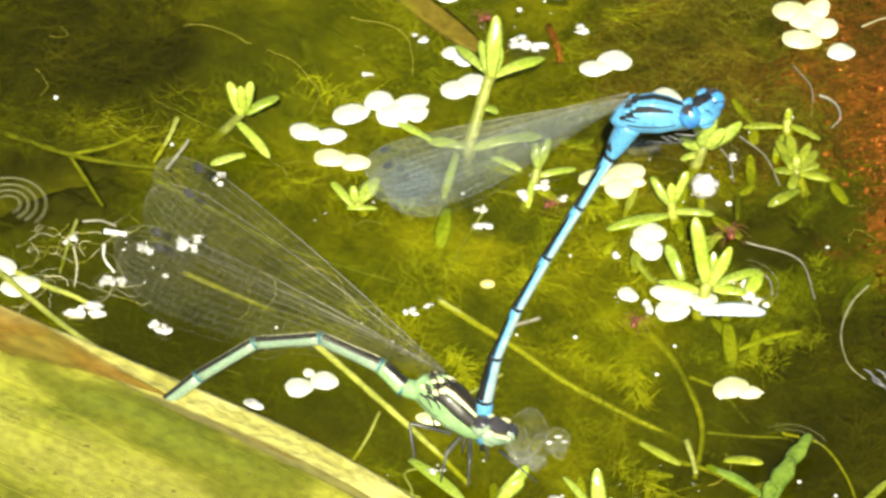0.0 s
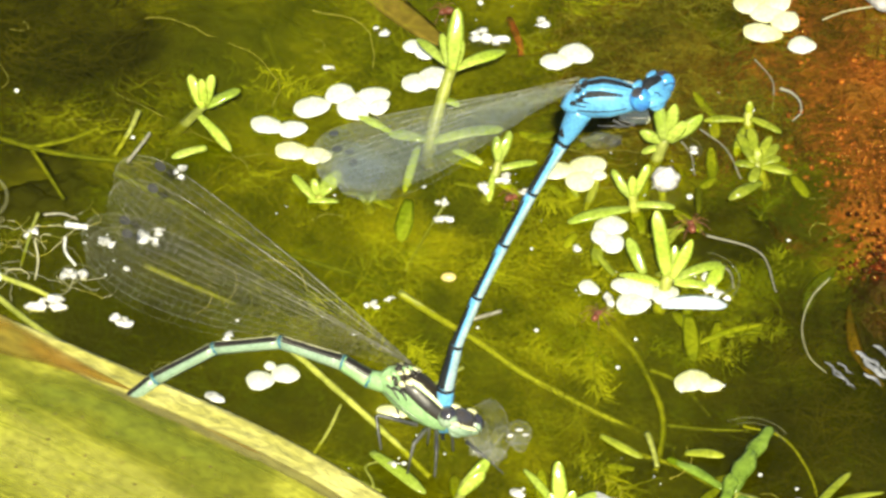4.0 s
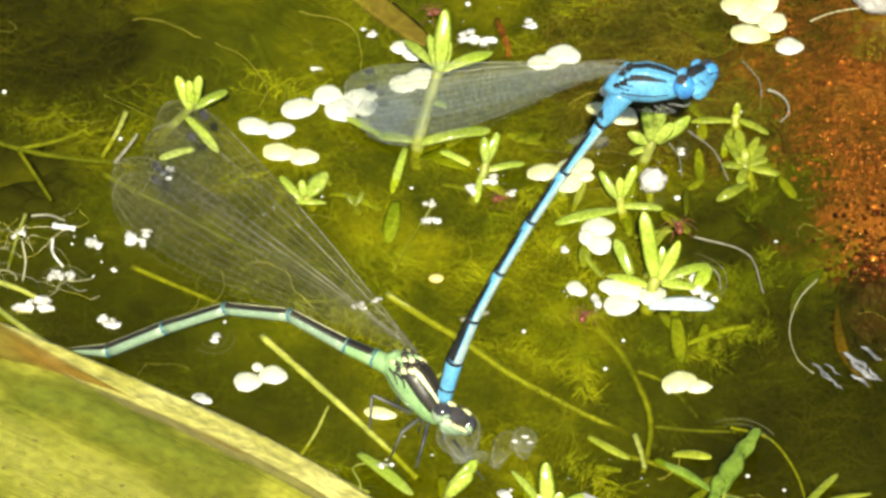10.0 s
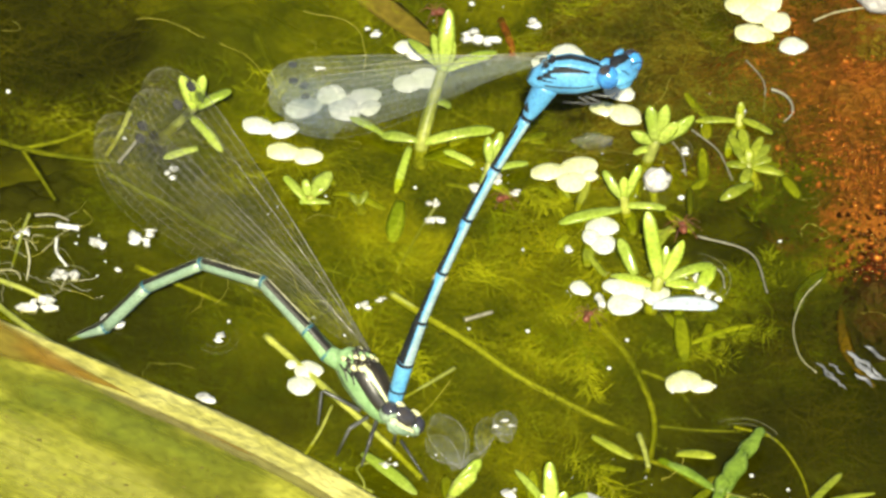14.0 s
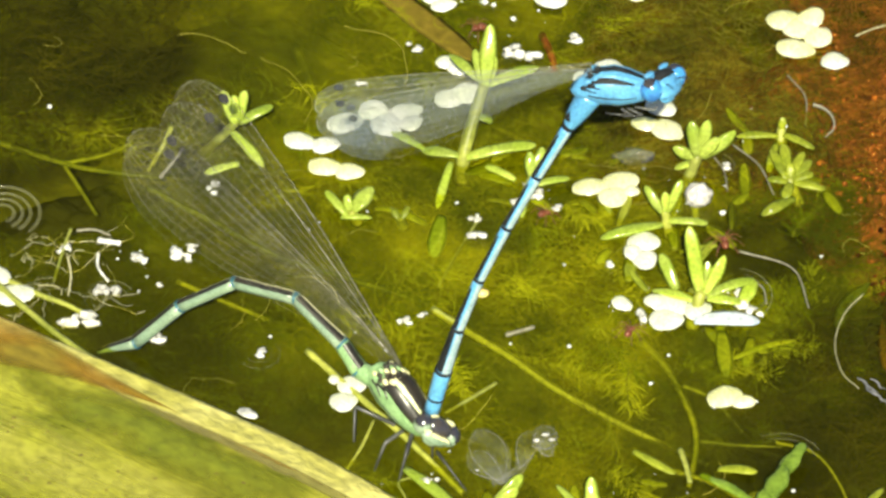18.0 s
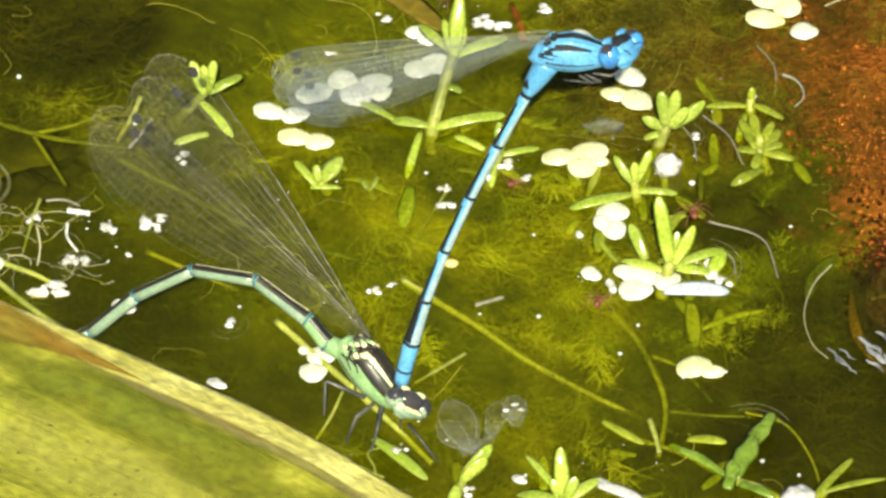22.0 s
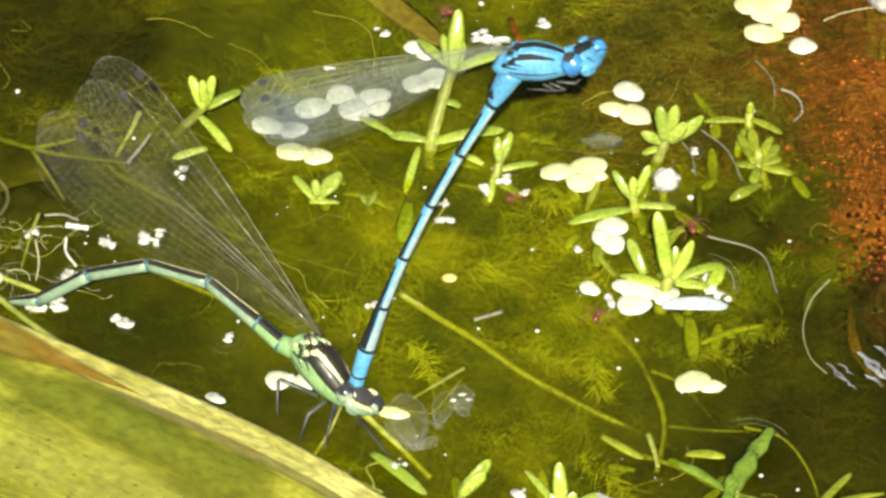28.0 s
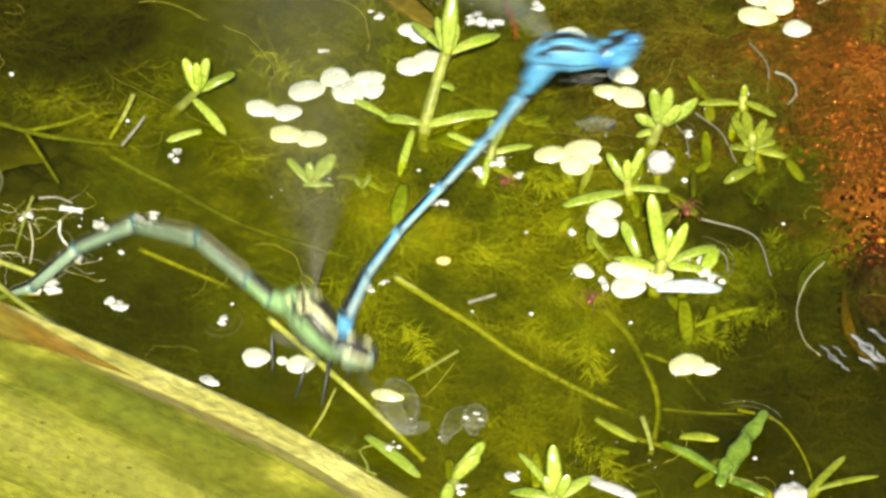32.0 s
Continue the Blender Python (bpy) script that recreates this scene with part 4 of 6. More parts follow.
shoot([(25.13, -28.47, -1), (26.33, -27.75, 0), (26.52, -27.67, 0.2)], [((25.29, -28.95, 0.1), (28.41, -24.92, 0.5), 0.8), ((25.3, -28.4, 0.1), (30.77, -26.66, 0.3), 0.6)], "thin olive shoot in the shade", LEAF_WET)
solo("loose_leaf", leaf((10.67, -21.17, 0.3), (13.64, -23.21, 0.1), 0.75, 0.3), LEAF_WET, "narrow yellow-green leaf lying on the water", "leaf")
solo("loose_leaf", leaf((17.6, -11.3, -0.6), (22.6, -9.2, -0.4), 0.6, 0.2, 0.06), LEAF_WET, "long limp yellow-green leaf just below the surface", "leaf")
solo("loose_leaf", leaf((17.2, -8.6, -0.2), (17.5, -12.6, -0.8), 1.25, 0.2, 0.05), LEAF_WET, "limp sunken green leaf", "leaf")
solo("loose_leaf", leaf((21.77, -25.28, 0.3), (23.53, -27.05, 0.3), 1.0, 0.2), REED_BROWN, "small brown dead leaf scrap", "leaf")
solo("dead_leaf", ribbon([(29.0, -6.6, -1.2), (28.95, -8.6, -0.8), (29.2, -11.2, -0.7), (29.9, -13.0, -0.9), (31.2, -14.6, -1.4)], 1.05, 0.25, 0.45), mat("amber dead leaf", (0.22, 0.13, 0.015), (0.09, 0.065, 0.008), 0.35, 250, 2500, 0.5, through_light=0.3), "amber curled dead leaf in dark water", "leaf")
solo("sunken_leaf", ribbon([(25.67, -7.57, -1.1), (26.32, -5.14, -1.1), (28.17, -2.82, -1.1)], 1.1, 0.2), mat("dark green blade", (0.10, 0.13, 0.010), (0.05, 0.07, 0.006), 0.5, 200, 1500, 0.3), "dull green curved blade in dark water", "leaf")
stem_arc = [(20.92, -19.51, -0.5), (23.8, -20.84, -0.4), (25.64, -24.43, -0.6), (26.34, -28.47, -1)]
solo("sunken_leaf", leaf((-9.6, 30.4, -0.9), (-0.5, 20.0, -0.5), 2.3, 0.3), mat("tan dead leaf", (0.24, 0.175, 0.14), (0.17, 0.13, 0.08), 0.6, 200, 1500, 0.5), "brown sunken leaf below the surface", "leaf")


def leaf_clutter():
    """Small limp leaves and sprigs lying in the water round the shoots."""
    rnd = random.Random(21)
    for cx, cy, rx, ry, count in ((13.96, 2.41, 5.5, 6.5, 15), (16.69, -6.92, 5.5, 3.5, 9), (3.17, 6.55, 4.5, 3.5, 7), (22.43, 8.34, 3.5, 4.5, 6), (8.2, 8.34, 3.0, 3.0, 4), (-9.33, 4.18, 2.5, 1.5, 3), (15.94, -25, 5.0, 2.5, 6), (3.85, -27.75, 3.5, 1.5, 4)):
        for _ in range(count):
            a = Vector((cx + rnd.uniform(-rx, rx), cy + rnd.uniform(-ry, ry), rnd.uniform(-1.0, 0.0)))
            d = rnd.uniform(0, 2 * math.pi)
            l = rnd.uniform(1.4, 3.4)
            b = a + Vector((math.cos(d) * l, math.sin(d) * l, rnd.uniform(-0.5, 0.6)))
            solo("sunken_leaf", leaf((0, 0, 0), b - a, rnd.uniform(0.5, 1.05), 0.22, rnd.uniform(-0.06, 0.1)), rnd.choice((LEAF_WET, LEAF_WET, LEAF_WET, STEM_WET)), "small limp green leaf lying in the water", "leaf", a, "sunken leaves")


leaf_clutter()


def ripples(x, y, radii, arc, r=0.05):
    """Fine raised rings of the water round a floating thing."""
    t = thing("water_ripple", "fine glinting ripple rings on still water", "ripple", (x, y, 0.0), kind="structure")
    for k, rad in enumerate(radii):
        a0, a1 = arc
        pts = [(rad * math.cos(radians(a0 + (a1 - a0) * i / 24 + k * 9)), rad * math.sin(radians(a0 + (a1 - a0) * i / 24 + k * 9)), 0.0) for i in range(25)]
        part("ring", tube(pts, r * 1.5, r * 0.6, 5), RIPPLE, t)


solo("pond_stem", tube(smooth_line(stem_arc, 8), 0.11, 0.07, 7, 0.1), STEM_WET, "olive stem curving through shaded water", "stem", group="pond stems")
ripples(-35.53, 3.29, (0.9, 1.5, 2.1, 2.8), (-70, 200), 0.12)
ripples(18.17, -5.19, (2.3, 2.8), (-45, 70))
ripples(17.2, 8.34, (0.9, 1.3), (-50, 60), 0.04)
ripples(-27.35, -5.48, (1.3, 1.8), (20, 200), 0.04)
ripples(-16.33, -11.11, (0.9, 1.5), (-150, 30), 0.03)
ripples(21.25, -22.22, (2.6, 3.1), (20, 110), 0.04)


# ---- stems under and on the water ----
def stem(pts, r, material, label, r1=None):
    o = Vector(pts[0])
    solo("pond_stem", tube([p - o for p in smooth_line(pts, 8)], r, r1 or r * 0.8, 7, 0.10), material, label, "stem", o, "pond stems")


PALE = "pale yellow-green stem lying in the water"
SUNK = "olive stem sunk below the surface"
stem([(-38.11, 13.39, -1.7), (-31.24, 10.05, -1.5), (-27.43, 9.09, -1.5), (-23.88, 9.1, -2.1)], 0.22, STEM_WET, SUNK)
stem([(-31.24, 10.05, -1.5), (-28.32, 10.75, -1.3), (-26.26, 12.15, -1.5)], 0.18, STEM_WET, SUNK)
stem([(-31.23, 9.87, -1.5), (-29.88, 7.18, -1.5), (-28.66, 5.03, -1.9)], 0.16, STEM_WET, SUNK)
stem([(-24.93, 7.08, -1.1), (-22.29, 5.16, -1.2), (-20.19, 4.04, -1.5), (-15.12, 0.27, -1.5), (-10.52, -2.08, -1.2), (-6.78, -3.41, -1.5), (-3.68, -4.35, -1.9)], 0.24, STEM_WET, SUNK)
stem([(-3.79, -6.43, -0.2), (-0.99, -8.81, -0.3), (1.88, -11.02, -0.5), (4.74, -13.48, -0.9), (7.99, -15.55, -1.4), (11.23, -17.43, -1.8), (16.08, -19.94, -2.4)], 0.30, STEM, PALE, 0.2)
stem([(-12.85, -10.92, 0.1), (-9.12, -15.51, 0.2), (-5.84, -19.41, 0.1), (-3.39, -22.31, -0.2), (-1.57, -24.43, -0.6)], 0.27, STEM, PALE)
stem([(-37.79, -1.9, 0.2), (-33.13, -4.82, 0.1), (-30.62, -6.05, 0), (-29.16, -6.94, -0.1)], 0.24, STEM, PALE)
stem([(-38.7, 0.24, 0.4), (-36.27, -3.55, 0.4), (-32.17, -8.29, 0.4), (-29.62, -10.87, 0.4), (-27.19, -12.83, 0.3)], 0.27, STEM, PALE)
stem([(-27.19, -12.83, 0.3), (-22.55, -15.4, 0.2), (-15.55, -19.8, 0.1), (-9.03, -23.98, 0.1), (-4.98, -26.38, 0)], 0.16, STEM_WET, "thin olive stem along the reed blade")
stem([(-22.53, -2.25, -1.5), (-19.17, -4.28, -1.5), (-15.64, -5.92, -1.9)], 0.2, STEM_WET, SUNK)
stem([(11.36, -7.94, -1.9), (13.35, -11.67, -1.3), (14.9, -16.5, -1), (15.17, -19.6, -1), (14.59, -23.03, -1.5)], 0.26, STEM_WET, SUNK)
stem([(14.35, -13.1, -1.3), (16.57, -14.52, -1.3), (18.56, -17.45, -1.6)], 0.17, STEM_WET, SUNK)
stem([(15.47, -18.92, -1), (18.09, -19.41, -0.9), (21.35, -19.29, -1.2)], 0.14, STEM_WET, SUNK)
stem([(14, -20.81, 0.1), (14.37, -22.41, 0.2), (14.67, -24, 0)], 0.22, STEM, PALE)
stem([(11.99, -20.99, -1.3), (16.01, -22.66, -1.3), (19.2, -24.87, -1.6)], 0.2, STEM_WET, SUNK)
stem([(-0.5, 2.53, 0), (-1.62, 0.16, -0.1), (-3.39, -3.72, -0.6)], 0.1, STEM, "thin pale stalk with a bright tip")
stem([(-9.93, -22.7, -0.2), (-8.86, -20.55, 0), (-7.96, -17.95, 0.1)], 0.12, STEM, "thin pale stalk beside the reed")
stem([(-30.38, 1.4, 0.3), (-30.89, -0.73, 0.2), (-31.47, -3.44, -0.3)], 0.13, STEM, "thin pale stalk among debris")
stem([(0.86, -14.27, 0.2), (-0.98, -15.7, 0.1), (-2.81, -16.78, -0.3)], 0.12, STEM, "thin yellow-green stalk on the water")
stem([(1.56, -9.32, 0.1), (3.61, -8.56, 0.15)], 0.16, HAIR, "short pale straw scrap on the water")
stem([(-23.26, 11.91, 0.5), (-23.89, 10.16, 0.1), (-24.96, 8.56, -0.8)], 0.2, STEM, "short green leaf stalk by the wing tips")
stem([(-6.56, -30.58, -0.2), (-5.59, -26.29, 0.2), (-6.12, -24.38, 0.4), (-4.8, -23.62, 0.3)], 0.09, STEM, "thin curled green tendril")
# thin pale arc laid in for the bright edge of a ripple ring
stem([(27.59, -5.06, 0.03), (26.15, -7.2, 0.05), (25.4, -10.17, 0.05), (25.85, -13.08, 0.05), (26.99, -14.65, 0.03)], 0.035, THREAD_PALE, "fine pale arc for a ripple ring in dark water")
stem([(27.9, 22.2, 0.05), (29.6, 23.1, 0.08), (31.9, 23.7, 0.05)], 0.055, THREAD_PALE, "thin pale stalk over the silt")
stem([(4.36, 24.61, -2.2), (5.02, 21.4, -1.2), (5.27, 20.39, -2)], 0.3, CUSHION_RED, "rust-red stalk sunk below the surface")
stem([(-14.26, 23.9, -2.7), (-13.13, 19.79, -2.3), (-12.45, 16.23, -2.7)], 0.35, STEM_WET, SUNK)
# pale arcs, the one beside the large shoot put in for a meniscus glint
for i, (a, b, c) in enumerate((((18.45, 10.4, 0.1), (20.32, 8.14, 0.2), (21.34, 5.15, 0.1)), ((18.67, -0.74, 0.1), (22.5, -2.6, 0.2), (23.61, -6.56, 0.1)), ((-9.46, 16.8, 0.1), (-9.12, 16.87, 0.15), (-8.7, 16.8, 0.1)),
                               ((22.67, 17.9, 0.1), (23.95, 15.47, 0.1), (23.89, 12.75, -0.2)), ((17, 9.14, 0.1), (17.72, 7.54, 0.2), (17.93, 5.56, 0.1)), ((18.82, -3.54, 0.1), (20.24, -4.51, 0.2), (20.53, -6.15, 0.1)))):
    stem([a, b, c], (0.06, 0.08, 0.09, 0.04, 0.05, 0.06)[i], HAIR, "curved silver-white line on the water", 0.05)
stem([(24.52, 14.74, 0.1), (25.35, 14.15, 0.2), (25.9, 13.14, 0.3), (25.95, 11.99, 0.3), (25.31, 11.24, 0.1)], 0.13, HAIR, "curved silver-white line on the water", 0.05)
stem([(-23.96, 6.62, 0.4), (-22.74, 8.32, 0.9), (-22.33, 8.91, 1.2)], 0.13, HAIR, "pale straw splinter by the wing tips")
stem([(-29.97, 1.43, 0.1), (-28.59, 1.38, 0.2), (-27.46, 0.9, 0.1)], 0.10, HAIR, "curved pale fibre among debris")
stem([(-28.36, 0.43, 0.1), (-26.69, 0.03, 0.15)], 0.24, DEBRIS, "short pale straw scrap among debris")
stem([(-30.55, -1.11, 0), (-30.22, -3.25, 0.1), (-30.36, -5.19, 0)], 0.07, THREAD_PALE, "fine pale root among debris")
stem([(-28.32, -0.82, 0), (-28.27, -2.38, 0.1), (-27.48, -3.83, 0.1)], 0.12, DEBRIS, "grey curled scrap among debris")


def sprig(x, y, z, length, turn, seed):
    """A sunken sprig of pondweed: a thin bent stem set with short leaflets all along."""
    rnd = random.Random(seed)
    t = thing("pondweed", "sunken yellow-green sprig of fine-leaved pondweed", "pondweed", (x, y, z), "pondweed sprigs")
    a, p, pts = radians(turn), Vector((0, 0, 0)), [Vector((0, 0, 0))]
    bend = rnd.gauss(0, 0.07)
    for _ in range(10):
        a += bend + rnd.gauss(0, 0.06)
        p = p + Vector((math.cos(a), math.sin(a), rnd.gauss(0, 0.06))) * length / 10
        pts.append(p)
    part("stem", tube(pts, 0.07, 0.04, 5), STEM_WET, t)
    blades = []
    for i in range(1, 60):
        k = i / 60 * 10
        q = pts[int(k)].lerp(pts[min(10, int(k) + 1)], k % 1)
        d = (pts[min(10, int(k) + 1)] - pts[int(k)]).normalized() if int(k) < 10 else d
        for side in (-1, 1):
            n = Vector((-d.y, d.x, 0)) * side
            e = q + (n * rnd.gauss(0.6, 0.4) + d * rnd.gauss(0.5, 0.5) + Vector((0, 0, rnd.gauss(0, 0.35)))) * rnd.uniform(0.4, 1.7)
            blades.append(leaf(q, e, rnd.uniform(0.05, 0.1), 0.04, rnd.gauss(0, 0.15), n=5))
    part("foliage", joined(*blades), THREAD_BRIGHT if seed % 3 else THREAD_GREEN, t, "fine narrow leaflets")


for k, (x, y, l, a) in enumerate(((8.86, -8.65, 5, -70), (10.47, -11.51, 4.5, -110), (7.24, -6.92, 5, -40), (21.16, -9.22, 4, 60), (4.75, -10.37, 5, -30),
                                  (-3.44, -10.37, 4.5, -20), (3.15, -1.11, 4, 70), (6.88, 0.65, 4.5, -30), (-14.57, 19.23, 6, -60), (-13.24, 14.96, 4, -80), (8.73, -21.67, 5, -20), (-5.95, -2.28, 4, 40), (22.69, 2.41, 4, 80), (24.57, -4.61, 4, 100), (18.6, -10.2, 4.5, 20), (20.2, -8.2, 4, 40), (17.0, -11.0, 4, -10), (21.0, -10.5, 3.5, 70), (12.4, -3.0, 4, -50), (10.2, 2.4, 4, -20), (6.0, 5.6, 3.5, -60), (14.8, -9.6, 4, -70))):
    sprig(x, y, -1.2 - 0.15 * (k % 5), l, a, k)


# ---- small debris ----
def scrap(x, y, z, r, name="debris_scrap", label="wet white scrap of debris or wet glint in the sun", material=None, category="debris", rough=0.5, flat=0.6, turn=0):
    s = (x * 3.7 + y * 1.3) % 23
    if material is GLINT_SPECK:
        geo = ball((0, 0, 0), (r * 0.55, r * 0.42, r * 0.42), 14, 9, 0.5, s)
    else:
        rnd = random.Random(s)
        geo = joined(*[ball((rnd.gauss(0, r * 0.55), rnd.gauss(0, r * 0.5), rnd.uniform(-0.1, 0.25) * r), (r * rnd.uniform(0.25, 0.8), r * rnd.uniform(0.2, 0.5), r * flat * rnd.uniform(0.3, 0.9)), 12, 8, 0.7, s + k) for k in range(4)])
    return solo(name, geo, material or DEBRIS, label, category, (x, y, z), "floating debris")


for x, y, r in ((-30.73, -0.53, 0.5), (-25.07, -1.7, 0.7), (-22.85, -1.11, 0.9), (-21.62, -0.64, 0.55), (-27.36, -5.19, 0.9), (-29.65, -8.07, 0.95), (-29.26, -7.27, 0.35), (-24.14, -9.79, 0.7), (-23.88, -4.32, 0.3),
                (-20.28, 5.84, 0.5), (-16.33, -11.11, 0.42), (-5.5, -7.96, 0.5), (-4.6, -7.38, 0.35), (-0.5, 0.94, 0.6), (-0.58, 2.41, 0.45), (5.58, 3.71, 0.35)):
    scrap(x, y, 0.15, r)
for x, y, r in ((2.96, 4.06, 0.7), (3.92, 5.07, 0.55), (4, 4.65, 0.35), (18.03, 8.04, 0.4), (18.77, -6.05, 0.75), (19.37, -6.92, 0.6), (11.54, -7.61, 0.6), (12.39, -6.23, 0.5), (-9.25, 16.91, 0.35),
                (2.38, 20.45, 0.8), (3.43, 20.15, 0.6), (6.84, 21.56, 0.55), (16.31, -5.48, 0.4), (-5.26, 20.45, 0.5), (-6.9, 13.75, 0.3), (0.84, -27.86, 0.6), (4.86, -26.76, 0.45), (9.14, -1.99, 0.4)):
    scrap(x, y, 0.2, r)
# small white balls put in for glints on the water
for x, y, r in ((16.51, -16.73, 0.25), (19.57, -16.17, 0.22), (22.31, 12.24, 0.4), (24.66, -1.4, 0.25), (-23.62, 9.36, 0.28), (6.14, -10.6, 0.32), (17.51, 3.12, 0.42), (-2.04, 4.18, 0.25), (5.83, -2.28, 0.2), (11.99, -14.36, 0.3), (0.04, 25.7, 0.5), (2.17, 23.84, 0.4),
                (0.68, 25.39, 0.35), (-3.39, -23.89, 0.35), (-15.54, -9.62, 0.25), (-7.12, -11.05, 0.2), (13.33, -11.51, 0.25), (24.56, -26.38, 0.25), (21.98, -25, 0.3), (-32.39, 14.36, 0.35), (1.88, -10.37, 0.2), (-9.39, -9.22, 0.15), (21.05, 3.29, 0.2)):
    scrap(x, y, 0.25, r, "air_bubble", "tiny white speck for a glint on the water", GLINT_SPECK, "bubble", 0.05, 0.9)
for x, y, l, w in ((-24.33, -14.53, 1.5, 0.5), (-17.02, -17.29, 1.2, 0.7), (4.66, -26.76, 0.9, 0.6), (11.08, -27.48, 1.8, 0.7)):
    solo("white_scrap", frond((0, 0), l * 1.4, w * 1.2, -35, 0.3, 0.15, l), DEBRIS, "small white scrap floating on the water", "debris", (x, y, 0.05), "floating debris")
# white lump put in for the glint on the wet loose leaf
scrap(-4.27, -24.55, 0.7, 0.55)
solo("seed", ball((0, 0, 0), (0.55, 0.36, 0.34), 14, 9, 0.08, 2), SEED, "cream-yellow seed floating on the water", "seed", (-0.21, -5.1, 0.15))


def snail_shell():
    """A small whorled shell with its spiral."""
    t = thing("snail_shell", "round whitish snail shell on the water", "shell", (15.78, 4.54, 0.7))
    part("shell", ball((0, 0, 0), (1.0, 0.92, 0.95), 20, 14, 0.3, 3), SHELL, t)
    pts = [((0.95 - i * 0.035) * math.cos(i * 0.5) * 0.8, -0.55 - 0.02 * i, 0.35 + (0.95 - i * 0.035) * math.sin(i * 0.5) * 0.75) for i in range(22)]
    part("whorl", tube(pts, 0.1, 0.04, 6), SHELL, t, "raised spiral ridge")


snail_shell()
solo("white_petal", leaf((15.23, -8.02, 0.3), (20.04, -7.87, 0.15), 1.5, 0.25, 0.06), mat("bluish-white petal", (0.74, 0.80, 0.90), (0.45, 0.52, 0.62), 0.15, 300, 2500, 0.5, see=0.2, cloud=0.2, coat=0.6), "bluish-white wet petal on the water", "petal")
solo("wet_membrane", ball((0, 0, 0), (1.5, 0.8, 0.35), 16, 9, 0.6, 4), SKIN, "clear wet scrap of skin below the male", "shed skin", (11.13, 8.93, 0.3))
solo("white_scrap", leaf((10.28, -27.38, 0.3), (13.47, -28.76, 0.2), 1.0, 0.3, 0.05), SHELL, "white twisted scrap at a shoot's foot", "debris")
solo("snail_shell", ball((0, 0, 0), (1.25, 1.1, 1.0), 18, 12, 0.35, 8), SHELL, "pale shell lying in shaded water", "shell", (24.35, -28.95, 0.4))
solo("stone", ball((0, 0, 0), (4, 5, 2.4), 20, 12, 0.35, 6), ROCK, "pale grey stone at the water's edge", "stone", (34.82, 27.23, 1.2))


def water_spider(x, y, s, turn):
    t = thing("spider", "tiny reddish-brown spider on the water", "spider", (x, y, 0.35), "tiny spiders")
    part("abdomen", ball((-0.35 * s, 0, 0), (0.42 * s, 0.3 * s, 0.3 * s), 12, 8), MITE, t)
    part("cephalothorax", ball((0.22 * s, 0, 0), (0.28 * s, 0.22 * s, 0.2 * s), 12, 8), MITE, t)
    for side in (-1, 1):
        for k in range(4):
            a = radians(35 + 37 * k)
            e = Vector((math.cos(a), side * math.sin(a), 0)) * 1.5 * s
            part("leg", tube(smooth_line([(0.1 * s, 0, 0), e * 0.5 + Vector((0, 0, 0.4 * s)), e + Vector((0, 0, -0.3))], 4), 0.04 * s, 0.02 * s, 5), MITE, t)
    t.rotation_euler.z = radians(turn)


water_spider(17.57, 0.06, 1.0, 100)
water_spider(10.58, -9.11, 0.9, 60)
water_spider(4.49, 3, 0.8, 20)
water_spider(-0.51, 22.79, 0.9, 200)


def glint_strips():
    """Silvery strips laid in for wavy water reflections beside the dark hollow."""
    rnd = random.Random(9)
    for x, y, l, w in ((27.64, -14.47, 1.8, 0.2), (28.1, -15.15, 1.6, 0.24), (28.57, -15.83, 1.2, 0.16), (28.38, -14.24, 1.5, 0.14), (30.04, -13.33, 2.2, 0.4), (30.57, -14.36, 2.4, 0.5), (30.29, -15.37, 1.6, 0.3), (31.28, -12.76, 2.0, 0.35), (31.45, -14.92, 1.4, 0.25)):
        pts = [(x + l * (k / 4 - 0.5) * 0.75 + rnd.gauss(0, 0.06), y - l * (k / 4 - 0.5) * 0.8 + rnd.gauss(0, 0.07), 0.12 + rnd.gauss(0, 0.04)) for k in range(5)]
        solo("reflection_strip", ribbon(pts, w, 0.06), SILVER, "silvery strip for a wavy reflection beside dark water", "debris", group="wet scraps")


glint_strips()


def droplets():
    """Tiny white beads put in for the sun's sparkles round the shoots."""
    rnd = random.Random(77)
    gs = []
    for cx, cy, count in ((3.58, 5.07, 12), (14.45, 6.55, 14), (16.71, -6.05, 14), (11.56, 8.94, 8), (22.1, 11.94, 6), (-9.33, 4.77, 8), (0.68, 24.15, 12), (12.72, -25, 10), (-26.21, -2.28, 14), (-3.39, -23.33, 8), (10.94, -6.92, 8)):
        for _ in range(count // 2):
            r = rnd.uniform(0.03, 0.085)
            gs.append(ball((cx + rnd.gauss(0, 2.0), cy + rnd.gauss(0, 1.8), rnd.uniform(0.0, 0.15)), (r * rnd.uniform(0.8, 1.6), r, r * 0.8), 8, 6, 0.3, rnd.random() * 9))
    solo("sparkle_beads", joined(*gs), mat("white sparkle bead", (0.93, 0.94, 0.92), (0.6, 0.6, 0.56), 0.03, 900, 4000, 0.1, coat=1.0), "tiny white beads for sparkles round the shoots", "droplets", kind="stuff")


droplets()

